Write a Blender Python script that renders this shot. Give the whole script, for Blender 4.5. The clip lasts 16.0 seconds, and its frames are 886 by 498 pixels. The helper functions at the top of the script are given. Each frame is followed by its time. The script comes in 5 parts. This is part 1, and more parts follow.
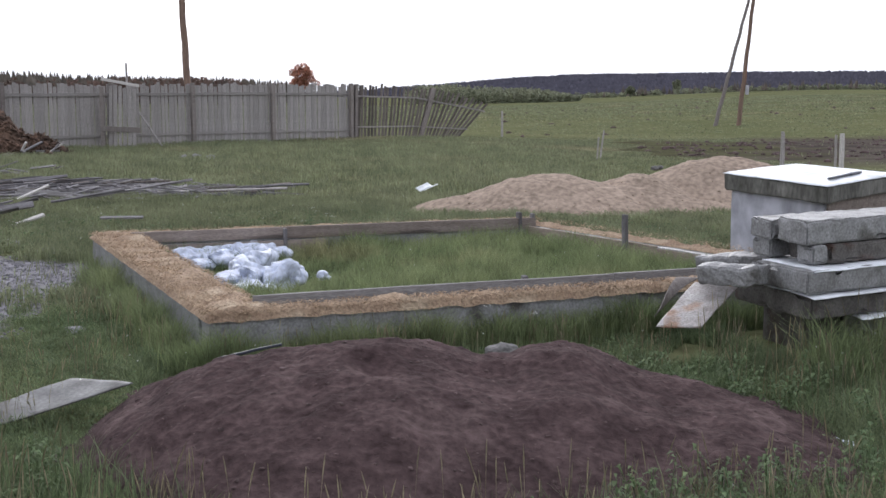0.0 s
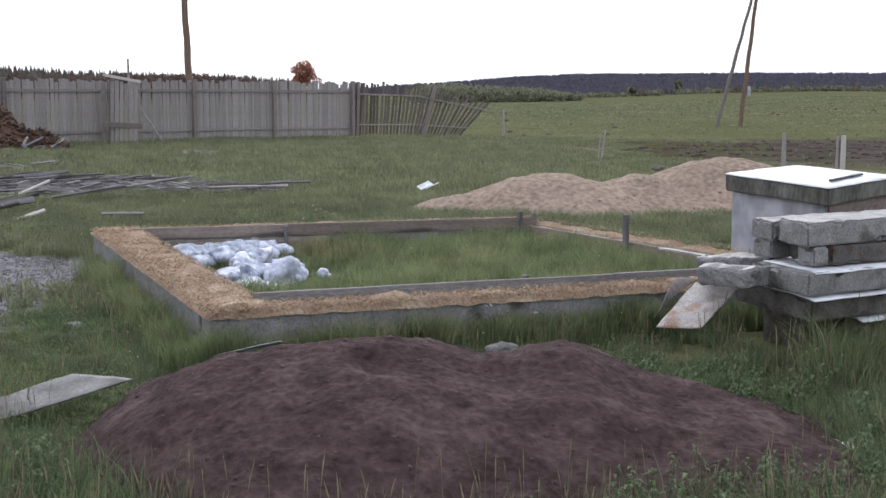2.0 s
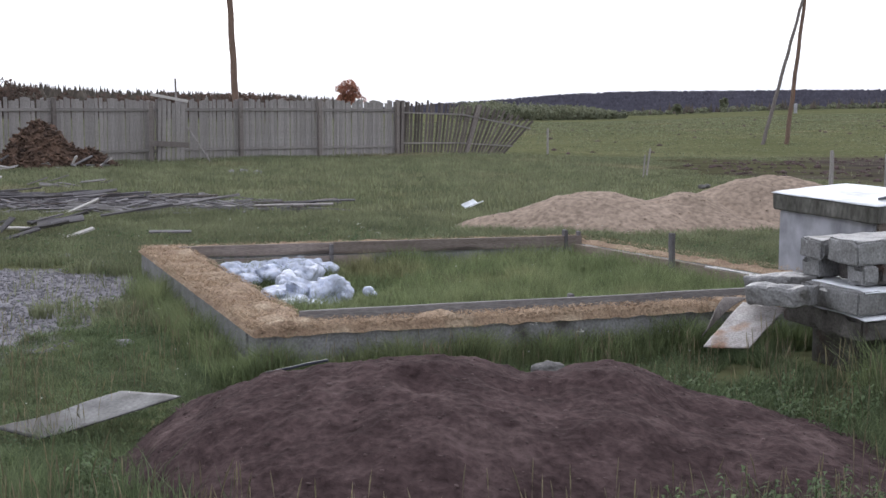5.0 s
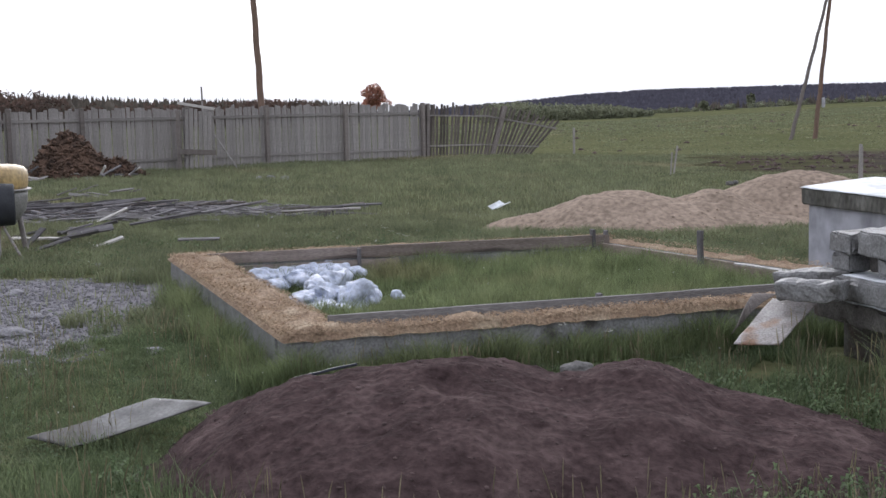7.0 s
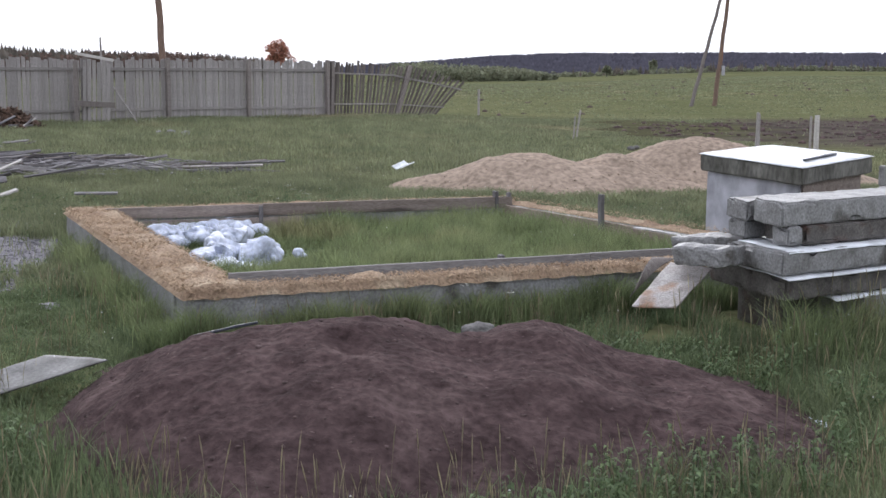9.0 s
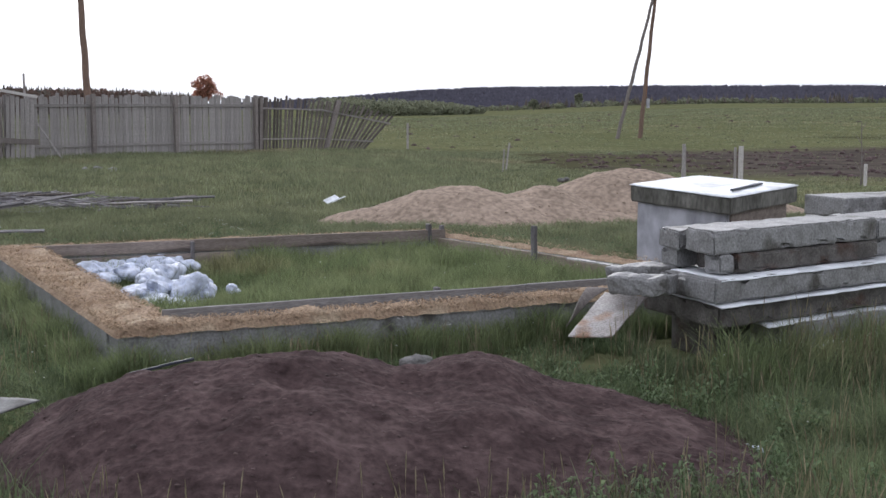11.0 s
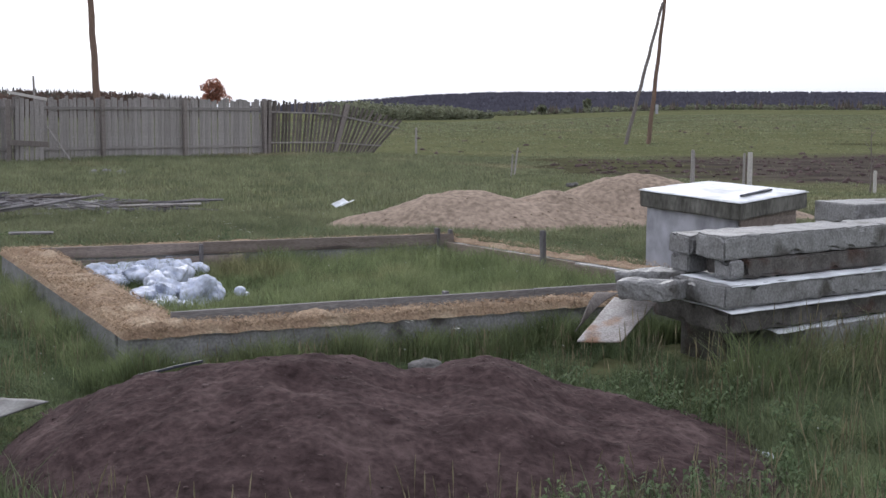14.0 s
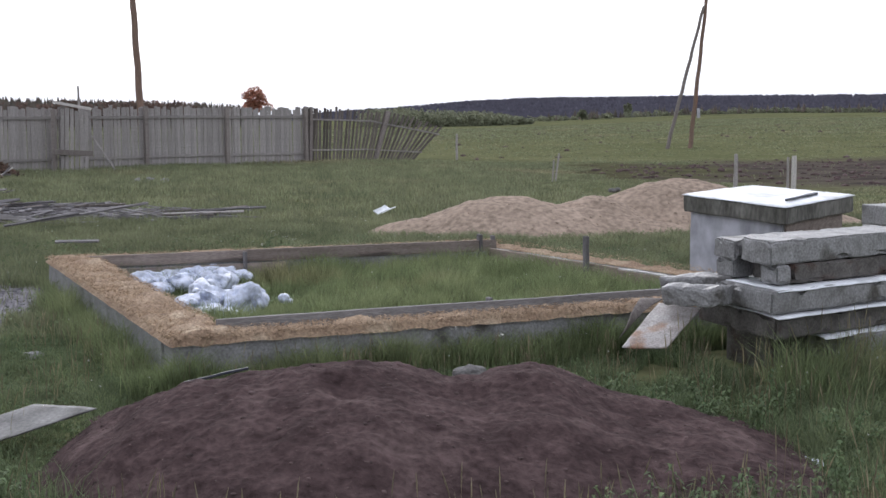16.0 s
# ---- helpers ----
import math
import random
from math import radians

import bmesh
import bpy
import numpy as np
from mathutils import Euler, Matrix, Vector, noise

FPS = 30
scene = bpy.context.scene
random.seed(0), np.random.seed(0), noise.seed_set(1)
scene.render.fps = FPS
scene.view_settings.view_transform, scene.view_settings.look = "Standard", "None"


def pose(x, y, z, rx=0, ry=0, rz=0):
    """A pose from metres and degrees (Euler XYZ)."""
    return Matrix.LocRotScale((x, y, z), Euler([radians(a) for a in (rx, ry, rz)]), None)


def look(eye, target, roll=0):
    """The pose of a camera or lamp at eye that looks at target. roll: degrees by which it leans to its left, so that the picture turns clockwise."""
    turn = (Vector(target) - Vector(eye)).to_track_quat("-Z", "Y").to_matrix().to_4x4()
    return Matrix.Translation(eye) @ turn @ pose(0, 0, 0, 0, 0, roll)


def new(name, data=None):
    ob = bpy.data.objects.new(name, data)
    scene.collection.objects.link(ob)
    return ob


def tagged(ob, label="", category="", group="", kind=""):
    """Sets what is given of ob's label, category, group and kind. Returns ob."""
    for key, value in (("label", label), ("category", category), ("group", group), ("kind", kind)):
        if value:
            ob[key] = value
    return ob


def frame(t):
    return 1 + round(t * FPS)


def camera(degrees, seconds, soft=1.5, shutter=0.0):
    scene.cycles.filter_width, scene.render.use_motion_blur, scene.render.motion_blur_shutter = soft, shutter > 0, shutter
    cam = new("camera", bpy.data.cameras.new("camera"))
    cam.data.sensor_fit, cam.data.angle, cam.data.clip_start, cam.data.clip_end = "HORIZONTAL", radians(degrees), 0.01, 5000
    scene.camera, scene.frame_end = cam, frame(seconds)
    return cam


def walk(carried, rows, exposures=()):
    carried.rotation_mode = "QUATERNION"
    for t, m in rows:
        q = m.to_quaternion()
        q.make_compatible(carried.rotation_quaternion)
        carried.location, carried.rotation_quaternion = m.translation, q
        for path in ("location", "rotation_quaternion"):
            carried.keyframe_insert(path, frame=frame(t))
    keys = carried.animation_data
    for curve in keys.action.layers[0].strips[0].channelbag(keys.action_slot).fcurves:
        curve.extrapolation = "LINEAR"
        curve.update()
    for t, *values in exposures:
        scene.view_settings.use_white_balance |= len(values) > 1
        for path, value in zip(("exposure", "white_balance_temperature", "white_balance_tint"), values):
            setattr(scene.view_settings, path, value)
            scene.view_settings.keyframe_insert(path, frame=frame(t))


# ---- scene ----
cam = camera(39.56, 16.0, soft=1.5)
PATH = [
    (0, pose(0.000, -0.000, 1.700, 82.862, 0.200, 0.000)),
    (0.5, pose(-0.001, 0.007, 1.699, 82.842, 0.349, 0.117)),
    (1, pose(-0.004, 0.007, 1.700, 83.028, 0.234, -0.080)),
    (1.5, pose(-0.004, 0.005, 1.701, 82.850, -0.211, -0.113)),
    (2, pose(-0.004, -0.000, 1.702, 82.791, -0.263, 0.071)),
    (2.5, pose(-0.003, -0.003, 1.703, 82.821, -0.103, 0.202)),
    (3, pose(-0.007, -0.001, 1.704, 83.032, 0.121, 0.488)),
    (3.5, pose(-0.012, -0.001, 1.705, 83.276, -0.053, 1.088)),
    (4, pose(-0.017, -0.007, 1.706, 83.405, -0.341, 1.544)),
    (6.5, pose(-0.008, -0.006, 1.706, 83.827, 0.868, 3.066)),
    (7, pose(-0.005, -0.005, 1.705, 83.741, 1.170, 3.288)),
    (7.5, pose(-0.007, -0.001, 1.704, 83.695, 1.063, 3.660)),
    (8, pose(-0.006, -0.007, 1.701, 83.029, 0.819, 3.859)),
    (8.5, pose(-0.004, 0.002, 1.701, 82.104, 0.422, 1.659)),
    (9, pose(-0.009, 0.008, 1.703, 81.846, -0.361, -1.083)),
    (9.5, pose(-0.021, 0.007, 1.702, 81.901, -0.990, -3.637)),
    (12, pose(-0.061, 0.007, 1.693, 84.178, 0.620, -4.007)),
    (12.5, pose(-0.064, 0.030, 1.692, 84.068, 0.451, -3.142)),
    (13, pose(-0.066, 0.025, 1.690, 83.868, -0.267, -3.553)),
    (13.5, pose(-0.059, 0.037, 1.688, 83.849, -0.691, -3.758)),
    (14, pose(-0.061, 0.020, 1.689, 83.645, -0.293, -4.040)),
    (14.5, pose(-0.064, 0.051, 1.686, 83.445, 0.367, -3.646)),
    (15, pose(-0.075, 0.029, 1.689, 83.656, 0.654, -3.901)),
    (15.5, pose(-0.078, 0.030, 1.688, 83.840, 0.555, -3.154)),
    (16, pose(-0.079, 0.027, 1.690, 83.928, 0.210, -2.190)),
]
walk(cam, PATH, exposures=[(0.0, 0.0, 6050, 12), (4.0, -0.05, 6050, 12), (7.0, -0.2, 6050, 12), (8.0, -0.18, 6050, 12), (9.0, 0.14, 6050, 12), (9.7, 0.13, 6050, 12),
                           (12.0, -0.32, 6050, 12), (13.5, -0.24, 6050, 12), (16.0, -0.1, 6050, 12)])

# ---- sky and sun: a bright, thinly clouded evening sky, the sun low ahead behind cloud ----
SUN_AZ, SUN_EL = -6.0, 26.0
world = bpy.data.worlds.new("sky")
scene.world = world
world.use_nodes = True
wn, wl = world.node_tree.nodes, world.node_tree.links
sky = wn.new("ShaderNodeTexSky")
sky.sky_type, sky.sun_disc = "NISHITA", False
sky.sun_elevation, sky.sun_rotation = radians(SUN_EL), radians(SUN_AZ)
sky.air_density, sky.dust_density, sky.ozone_density = 1.0, 6.0, 1.0
veil = wn.new("ShaderNodeHueSaturation")
veil.inputs["Saturation"].default_value = 0.35
wl.new(sky.outputs["Color"], veil.inputs["Color"])
cloud = wn.new("ShaderNodeMix")
cloud.data_type = "RGBA"
cloud.inputs[0].default_value = 0.72
cloud.inputs[7].default_value = (9.4, 9.5, 9.9, 1)
wl.new(veil.outputs["Color"], cloud.inputs[6])
wl.new(cloud.outputs[2], wn["Background"].inputs["Color"])
wn["Background"].inputs["Strength"].default_value = 0.15
sun = new("sun", bpy.data.lights.new("sun", "SUN"))
sun.data.energy, sun.data.angle, sun.data.color = 1.0, radians(45), (1.0, 0.95, 0.9)
az, el = radians(SUN_AZ), radians(SUN_EL)
sun.matrix_world = look((0, 0, 40), (-math.sin(az) * 40 * math.cos(el), -40 * math.cos(el), 40 - 40 * math.sin(el)))


# ---- materials ----
def mat(name, c1, c2, rough=0.85, size=0.3, fine=0.02, bump=0.3, depth=0.01, metal=0.0, c3=None, spot=0.62, vary=0.0,
        island=0.0, spec=0.3, stretch=(1, 1, 1), trans=0.0):
    """Two colours mixed by coarse noise, a third in blotches, fine grain in value and relief; vary: by object; island: by loose piece."""
    m = bpy.data.materials.new(name)
    m.use_nodes = True
    n, l = m.node_tree.nodes, m.node_tree.links
    b = n["Principled BSDF"]
    b.inputs["Roughness"].default_value, b.inputs["Metallic"].default_value = rough, metal
    b.inputs["Specular IOR Level"].default_value = spec
    geo = n.new("ShaderNodeTexCoord")
    mp = n.new("ShaderNodeMapping")
    mp.inputs["Scale"].default_value = stretch
    l.new(geo.outputs["Object"], mp.inputs["Vector"])

    def noise_tex(scale, detail=4.0):
        t = n.new("ShaderNodeTexNoise")
        t.inputs["Scale"].default_value, t.inputs["Detail"].default_value = scale, detail
        l.new(mp.outputs["Vector"], t.inputs["Vector"])
        return t

    def ramp(src, a, z):
        r = n.new("ShaderNodeMapRange")
        r.inputs["From Min"].default_value, r.inputs["From Max"].default_value = a, z
        l.new(src, r.inputs["Value"])
        return r.outputs["Result"]

    def mix(fac, a, c, kind="MIX"):
        x = n.new("ShaderNodeMix")
        x.data_type, x.blend_type = "RGBA", kind
        for sock, val in ((x.inputs[0], fac), (x.inputs[6], a), (x.inputs[7], c)):
            if isinstance(val, (tuple, float)):
                sock.default_value = (*val, 1) if isinstance(val, tuple) else val
            else:
                l.new(val, sock)
        return x.outputs[2]

    big, small = noise_tex(1 / size), noise_tex(1 / fine, 6.0)
    col = mix(ramp(big.outputs["Fac"], 0.35, 0.65), c1, c2)
    if c3:
        third = noise_tex(0.45 / size, 8.0)
        col = mix(ramp(third.outputs["Fac"], spot, spot + 0.1), col, c3)
    grain = n.new("ShaderNodeMapRange")
    grain.inputs["From Min"].default_value, grain.inputs["From Max"].default_value = 0.3, 0.7
    grain.inputs["To Min"].default_value, grain.inputs["To Max"].default_value = 0.52, 1.05
    l.new(small.outputs["Fac"], grain.inputs["Value"])
    hsv = n.new("ShaderNodeHueSaturation")
    l.new(col, hsv.inputs["Color"])
    val = grain.outputs["Result"]
    for amount, node, out in ((vary, "ShaderNodeObjectInfo", "Random"), (island, "ShaderNodeNewGeometry", "Random Per Island")):
        if amount:
            src = n.new(node)
            r = n.new("ShaderNodeMapRange")
            r.inputs["To Min"].default_value, r.inputs["To Max"].default_value = 1 - amount, 1 + amount
            l.new(src.outputs[out], r.inputs["Value"])
            mu = n.new("ShaderNodeMath")
            mu.operation = "MULTIPLY"
            l.new(val, mu.inputs[0])
            l.new(r.outputs["Result"], mu.inputs[1])
            val = mu.outputs[0]
    l.new(val, hsv.inputs["Value"])
    l.new(hsv.outputs["Color"], b.inputs["Base Color"])
    if bump:
        bp = n.new("ShaderNodeBump")
        bp.inputs["Strength"].default_value, bp.inputs["Distance"].default_value = bump, depth
        l.new(small.outputs["Fac"], bp.inputs["Height"])
        l.new(bp.outputs["Normal"], b.inputs["Normal"])
    if trans:
        tr = n.new("ShaderNodeBsdfTranslucent")
        l.new(hsv.outputs["Color"], tr.inputs["Color"])
        ms = n.new("ShaderNodeMixShader")
        ms.inputs[0].default_value = trans
        l.new(b.outputs[0], ms.inputs[1])
        l.new(tr.outputs[0], ms.inputs[2])
        l.new(ms.outputs[0], n["Material Output"].inputs["Surface"])
    return m


M_GRASS = mat("grass_green", (0.17, 0.222, 0.112), (0.226, 0.266, 0.142), 0.6, 1.1, 0.3, 0, island=0.4, c3=(0.34, 0.31, 0.2), spot=0.6, trans=0.45)
M_GRASS_LUSH = mat("grass_lush", (0.235, 0.29, 0.14), (0.295, 0.335, 0.17), 0.6, 0.8, 0.2, 0, island=0.35, c3=(0.36, 0.35, 0.19), spot=0.58, trans=0.45)
M_MEADOW = mat("meadow_grass", (0.222, 0.248, 0.142), (0.27, 0.285, 0.168), 0.6, 3.0, 0.6, 0, island=0.3, c3=(0.34, 0.315, 0.195), spot=0.56, trans=0.4)
M_STALK = mat("dry_stalk", (0.36, 0.3, 0.2), (0.26, 0.23, 0.13), 0.8, 0.5, 0.05, 0, island=0.4, trans=0.2)
M_LEAF = mat("weed_leaf", (0.13, 0.19, 0.09), (0.18, 0.235, 0.11), 0.7, 0.2, 0.03, 0, island=0.35, spec=0.15, trans=0.4)
M_PETAL = mat("white_petal", (0.85, 0.85, 0.8), (0.75, 0.75, 0.7), 0.7, 0.1, 0.01, 0)
M_SOIL = mat("reddish_soil", (0.112, 0.076, 0.075), (0.066, 0.044, 0.044), 0.95, 0.2, 0.04, 1.0, 0.025, spec=0.05, c3=(0.14, 0.098, 0.095), spot=0.58)
M_CLOD = mat("soil_clod", (0.13, 0.089, 0.087), (0.09, 0.06, 0.058), 0.95, 0.1, 0.02, 0.6, 0.01, island=0.3)
M_SAND = mat("pale_sand", (0.43, 0.335, 0.265), (0.36, 0.28, 0.22), 0.95, 0.8, 0.08, 0.35, 0.015, spec=0.05, c3=(0.27, 0.205, 0.16), spot=0.64)
M_SAWDUST = mat("sawdust", (0.5, 0.365, 0.25), (0.38, 0.265, 0.18), 0.95, 0.2, 0.02, 1.0, 0.03, c3=(0.58, 0.45, 0.32), spot=0.56)
M_CHIP = mat("wood_shaving", (0.6, 0.45, 0.31), (0.44, 0.31, 0.205), 0.9, 0.3, 0.02, 0, island=0.3)
M_CONC = mat("grey_concrete", (0.33, 0.325, 0.327), (0.24, 0.235, 0.233), 0.5, 0.15, 0.016, 0.45, 0.006, c3=(0.09, 0.082, 0.073), spot=0.58, vary=0.1, spec=0.4)
# One dark colour for real stains and for shade inside the stack.
M_CONC_DK = mat("stained_shaded_concrete", (0.17, 0.155, 0.145), (0.085, 0.076, 0.07), 0.55, 0.12, 0.016, 0.5, 0.006, c3=(0.085, 0.05, 0.04), spot=0.57, vary=0.1)
M_CONC_LT = mat("pale_concrete", (0.52, 0.515, 0.565), (0.49, 0.485, 0.53), 0.9, 0.9, 0.12, 0.2, 0.003, c3=(0.42, 0.41, 0.435), spot=0.66, stretch=(1, 1, 0.5))
M_LID = mat("streaked_dark_concrete", (0.23, 0.22, 0.2), (0.12, 0.115, 0.1), 0.8, 0.16, 0.03, 0.5, 0.005, c3=(0.06, 0.06, 0.048), spot=0.57, stretch=(1, 1, 0.35))
M_BOARD_BR = mat("brown_board", (0.33, 0.275, 0.245), (0.24, 0.195, 0.17), 0.9, 0.25, 0.03, 0.6, 0.004, c3=(0.11, 0.09, 0.08), vary=0.2, stretch=(0.6, 6, 6))
M_PINKBOARD = mat("sandy_board", (0.38, 0.31, 0.26), (0.3, 0.24, 0.2), 0.9, 0.25, 0.03, 0.5, 0.004, vary=0.1, stretch=(0.6, 6, 6))
M_BOARD_GREY = mat("grey_board", (0.3, 0.285, 0.28), (0.22, 0.205, 0.2), 0.9, 0.25, 0.03, 0.5, 0.004, c3=(0.14, 0.125, 0.12), vary=0.15, stretch=(0.6, 6, 6))
M_WHITE = mat("white_sheet", (0.92, 0.94, 0.97), (0.88, 0.9, 0.94), 0.45, 0.5, 0.2, 0.1, 0.002, spec=0.5)
# Grey-violet blotches put shading of the folds into the white plastic's colour.
M_CLOTH = mat("white_plastic_sack", (0.74, 0.79, 0.93), (0.6, 0.64, 0.78), 0.5, 0.2, 0.06, 0.1, 0.002, c3=(0.44, 0.43, 0.47), spot=0.6, spec=0.4)
M_WOOD = mat("weathered_wood", (0.42, 0.39, 0.378), (0.34, 0.313, 0.302), 0.9, 0.25, 0.03, 0.6, 0.004, c3=(0.22, 0.19, 0.18), spot=0.6, vary=0.12, stretch=(6, 6, 0.6))
M_WOOD_H = mat("weathered_board", (0.3, 0.285, 0.292), (0.19, 0.176, 0.182), 0.9, 0.25, 0.03, 0.6, 0.004, c3=(0.1, 0.088, 0.085), vary=0.35, island=0.3, stretch=(0.6, 6, 6))
M_WOOD_LT = mat("pale_board", (0.72, 0.68, 0.65), (0.6, 0.565, 0.54), 0.85, 0.25, 0.03, 0.4, 0.003, vary=0.1, stretch=(0.6, 6, 6))
M_RAIL = mat("grey_rail", (0.36, 0.333, 0.32), (0.28, 0.255, 0.243), 0.9, 0.25, 0.03, 0.6, 0.004, vary=0.12, stretch=(0.6, 6, 6))
M_BROWN = mat("brown_post", (0.29, 0.256, 0.24), (0.22, 0.19, 0.176), 0.9, 0.2, 0.03, 0.6, 0.004, vary=0.2, stretch=(6, 6, 0.6))
# Backlit look of the leaning boards put into the colour; old planks share it.
M_OLD_BACKLIT_WOOD = mat("old_and_backlit_wood", (0.2, 0.172, 0.158), (0.125, 0.105, 0.096), 0.9, 0.25, 0.03, 0.6, 0.004, vary=0.35, stretch=(6, 6, 0.6))
M_POLE = mat("pole_wood", (0.27, 0.18, 0.138), (0.21, 0.147, 0.118), 0.9, 0.4, 0.05, 0.6, 0.01, c3=(0.27, 0.14, 0.09), stretch=(5, 5, 0.5))
M_RUST = mat("rusty_sheet_metal", (0.46, 0.43, 0.42), (0.3, 0.265, 0.25), 0.55, 0.12, 0.014, 0.7, 0.006, 0.0, c3=(0.25, 0.14, 0.085), spot=0.56)
M_SHEET = mat("pale_sheet_metal", (0.2, 0.197, 0.197), (0.11, 0.107, 0.105), 0.6, 0.16, 0.02, 0.5, 0.004, 0.0, c3=(0.05, 0.046, 0.042), spot=0.5, spec=0.3)
M_STONE = mat("grey_stone", (0.33, 0.318, 0.338), (0.24, 0.23, 0.246), 0.9, 0.15, 0.02, 0.6, 0.008, vary=0.2, island=0.3)
M_STONE_DK = mat("dark_stone", (0.2, 0.19, 0.185), (0.13, 0.125, 0.12), 0.9, 0.15, 0.02, 0.6, 0.008)
M_YELLOW = mat("worn_yellow_paint", (0.6, 0.42, 0.19), (0.5, 0.36, 0.17), 0.4, 0.3, 0.05, 0.1, 0.002, c3=(0.3, 0.19, 0.1), spot=0.64, spec=0.5)
M_GREYPAINT = mat("grey_steel", (0.4, 0.39, 0.38), (0.3, 0.29, 0.28), 0.5, 0.2, 0.02, 0.2, 0.002, 0.3, c3=(0.22, 0.15, 0.1), spot=0.64)
M_RUBBER = mat("dark_rubber", (0.035, 0.037, 0.045), (0.05, 0.052, 0.06), 0.7, 0.1, 0.01, 0.3, 0.003)
M_BLACK = mat("black_bar", (0.04, 0.045, 0.06), (0.06, 0.065, 0.08), 0.5, 0.1, 0.01, 0.2, 0.002)
M_HEAP = mat("brown_wood_heap", (0.17, 0.108, 0.078), (0.1, 0.066, 0.05), 0.95, 0.4, 0.05, 0.9, 0.04, island=0.6)
# Distance haze is mixed into the blue-violet colour of the forest and hill.
M_FOREST = mat("hazed_conifers", (0.082, 0.079, 0.1), (0.094, 0.09, 0.113), 1.0, 60.0, 8.0, 0, island=0.12, spec=0.0)
M_HILL = mat("hazed_hillside", (0.07, 0.067, 0.086), (0.077, 0.074, 0.094), 1.0, 80.0, 10.0, 0, spec=0.0)
M_SHRUB = mat("shrub_leaves", (0.21, 0.225, 0.15), (0.25, 0.26, 0.17), 0.8, 6.0, 1.0, 0, island=0.35, trans=0.25)
M_SPRUCE = mat("spruce_needles", (0.08, 0.068, 0.054), (0.105, 0.085, 0.066), 0.9, 6.0, 1.0, 0, island=0.3)
M_RUSSET = mat("russet_leaves", (0.18, 0.12, 0.098), (0.12, 0.086, 0.072), 0.9, 6.0, 1.0, 0, island=0.3, trans=0.3)
M_REDLEAF = mat("reddish_crown", (0.6, 0.3, 0.22), (0.5, 0.27, 0.19), 0.8, 0.6, 0.2, 0, island=0.4, trans=0.6)


def ground_material():
    m = mat("meadow_ground", (0.142, 0.15, 0.077), (0.178, 0.18, 0.096), 0.95, 9.0, 0.25, 0.8, 0.05, spec=0.0, c3=(0.07, 0.068, 0.038), spot=0.6)
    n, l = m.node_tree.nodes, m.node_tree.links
    b = n["Principled BSDF"]
    base = b.inputs["Base Color"].links[0].from_socket
    co = n.new("ShaderNodeTexCoord")
    sep = n.new("ShaderNodeSeparateXYZ")
    l.new(co.outputs["Object"], sep.inputs[0])

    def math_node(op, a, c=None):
        x = n.new("ShaderNodeMath")
        x.operation = op
        for k, v in enumerate((a, c)):
            if v is None:
                continue
            if isinstance(v, (int, float)):
                x.inputs[k].default_value = v
            else:
                l.new(v, x.inputs[k])
        return x.outputs[0]

    def patch(cx, cy, rx, ry, power, nscale, namp, soft):
        u = math_node("POWER", math_node("ABSOLUTE", math_node("DIVIDE", math_node("SUBTRACT", sep.outputs[0], cx), rx)), power)
        v = math_node("POWER", math_node("ABSOLUTE", math_node("DIVIDE", math_node("SUBTRACT", sep.outputs[1], cy), ry)), power)
        t = n.new("ShaderNodeTexNoise")
        t.inputs["Scale"].default_value, t.inputs["Detail"].default_value = nscale, 6.0
        l.new(co.outputs["Object"], t.inputs["Vector"])
        d = math_node("ADD", math_node("ADD", u, v), math_node("MULTIPLY", math_node("SUBTRACT", t.outputs["Fac"], 0.5), namp))
        r = n.new("ShaderNodeMapRange")
        r.inputs["From Min"].default_value, r.inputs["From Max"].default_value = 1 + soft, 1 - soft
        l.new(d, r.inputs["Value"])
        return r.outputs["Result"]

    def over(fac, col, c1, c2, scale):
        t = n.new("ShaderNodeTexNoise")
        t.inputs["Scale"].default_value, t.inputs["Detail"].default_value = scale, 8.0
        l.new(co.outputs["Object"], t.inputs["Vector"])
        r = n.new("ShaderNodeMapRange")
        r.inputs["From Min"].default_value, r.inputs["From Max"].default_value = 0.35, 0.65
        l.new(t.outputs["Fac"], r.inputs["Value"])
        a = n.new("ShaderNodeMix")
        a.data_type = "RGBA"
        a.inputs[6].default_value, a.inputs[7].default_value = (*c1, 1), (*c2, 1)
        l.new(r.outputs["Result"], a.inputs[0])
        x = n.new("ShaderNodeMix")
        x.data_type = "RGBA"
        l.new(fac, x.inputs[0])
        l.new(col, x.inputs[6])
        l.new(a.outputs[2], x.inputs[7])
        return x.outputs[2]

    col = over(patch(-6.3, 9.9, 3.0, 3.1, 4, 1.2, 1.2, 0.15), base, (0.21, 0.2, 0.214), (0.285, 0.272, 0.292), 14.0)
    col = over(patch(23, 37.5, 17, 13, 2, 0.22, 1.3, 0.3), col, (0.055, 0.046, 0.042), (0.105, 0.09, 0.076), 0.8)
    col = over(patch(-7.6, 20.9, 3.1, 1.5, 2, 0.9, 1.2, 0.3), col, (0.075, 0.07, 0.07), (0.15, 0.138, 0.135), 7.0)
    col = over(patch(6.5, 40, 4.5, 8, 2, 0.5, 4.5, 0.4), col, (0.06, 0.055, 0.036), (0.1, 0.1, 0.055), 0.9)
    l.new(col, b.inputs["Base Color"])
    return m


M_GROUND = ground_material()


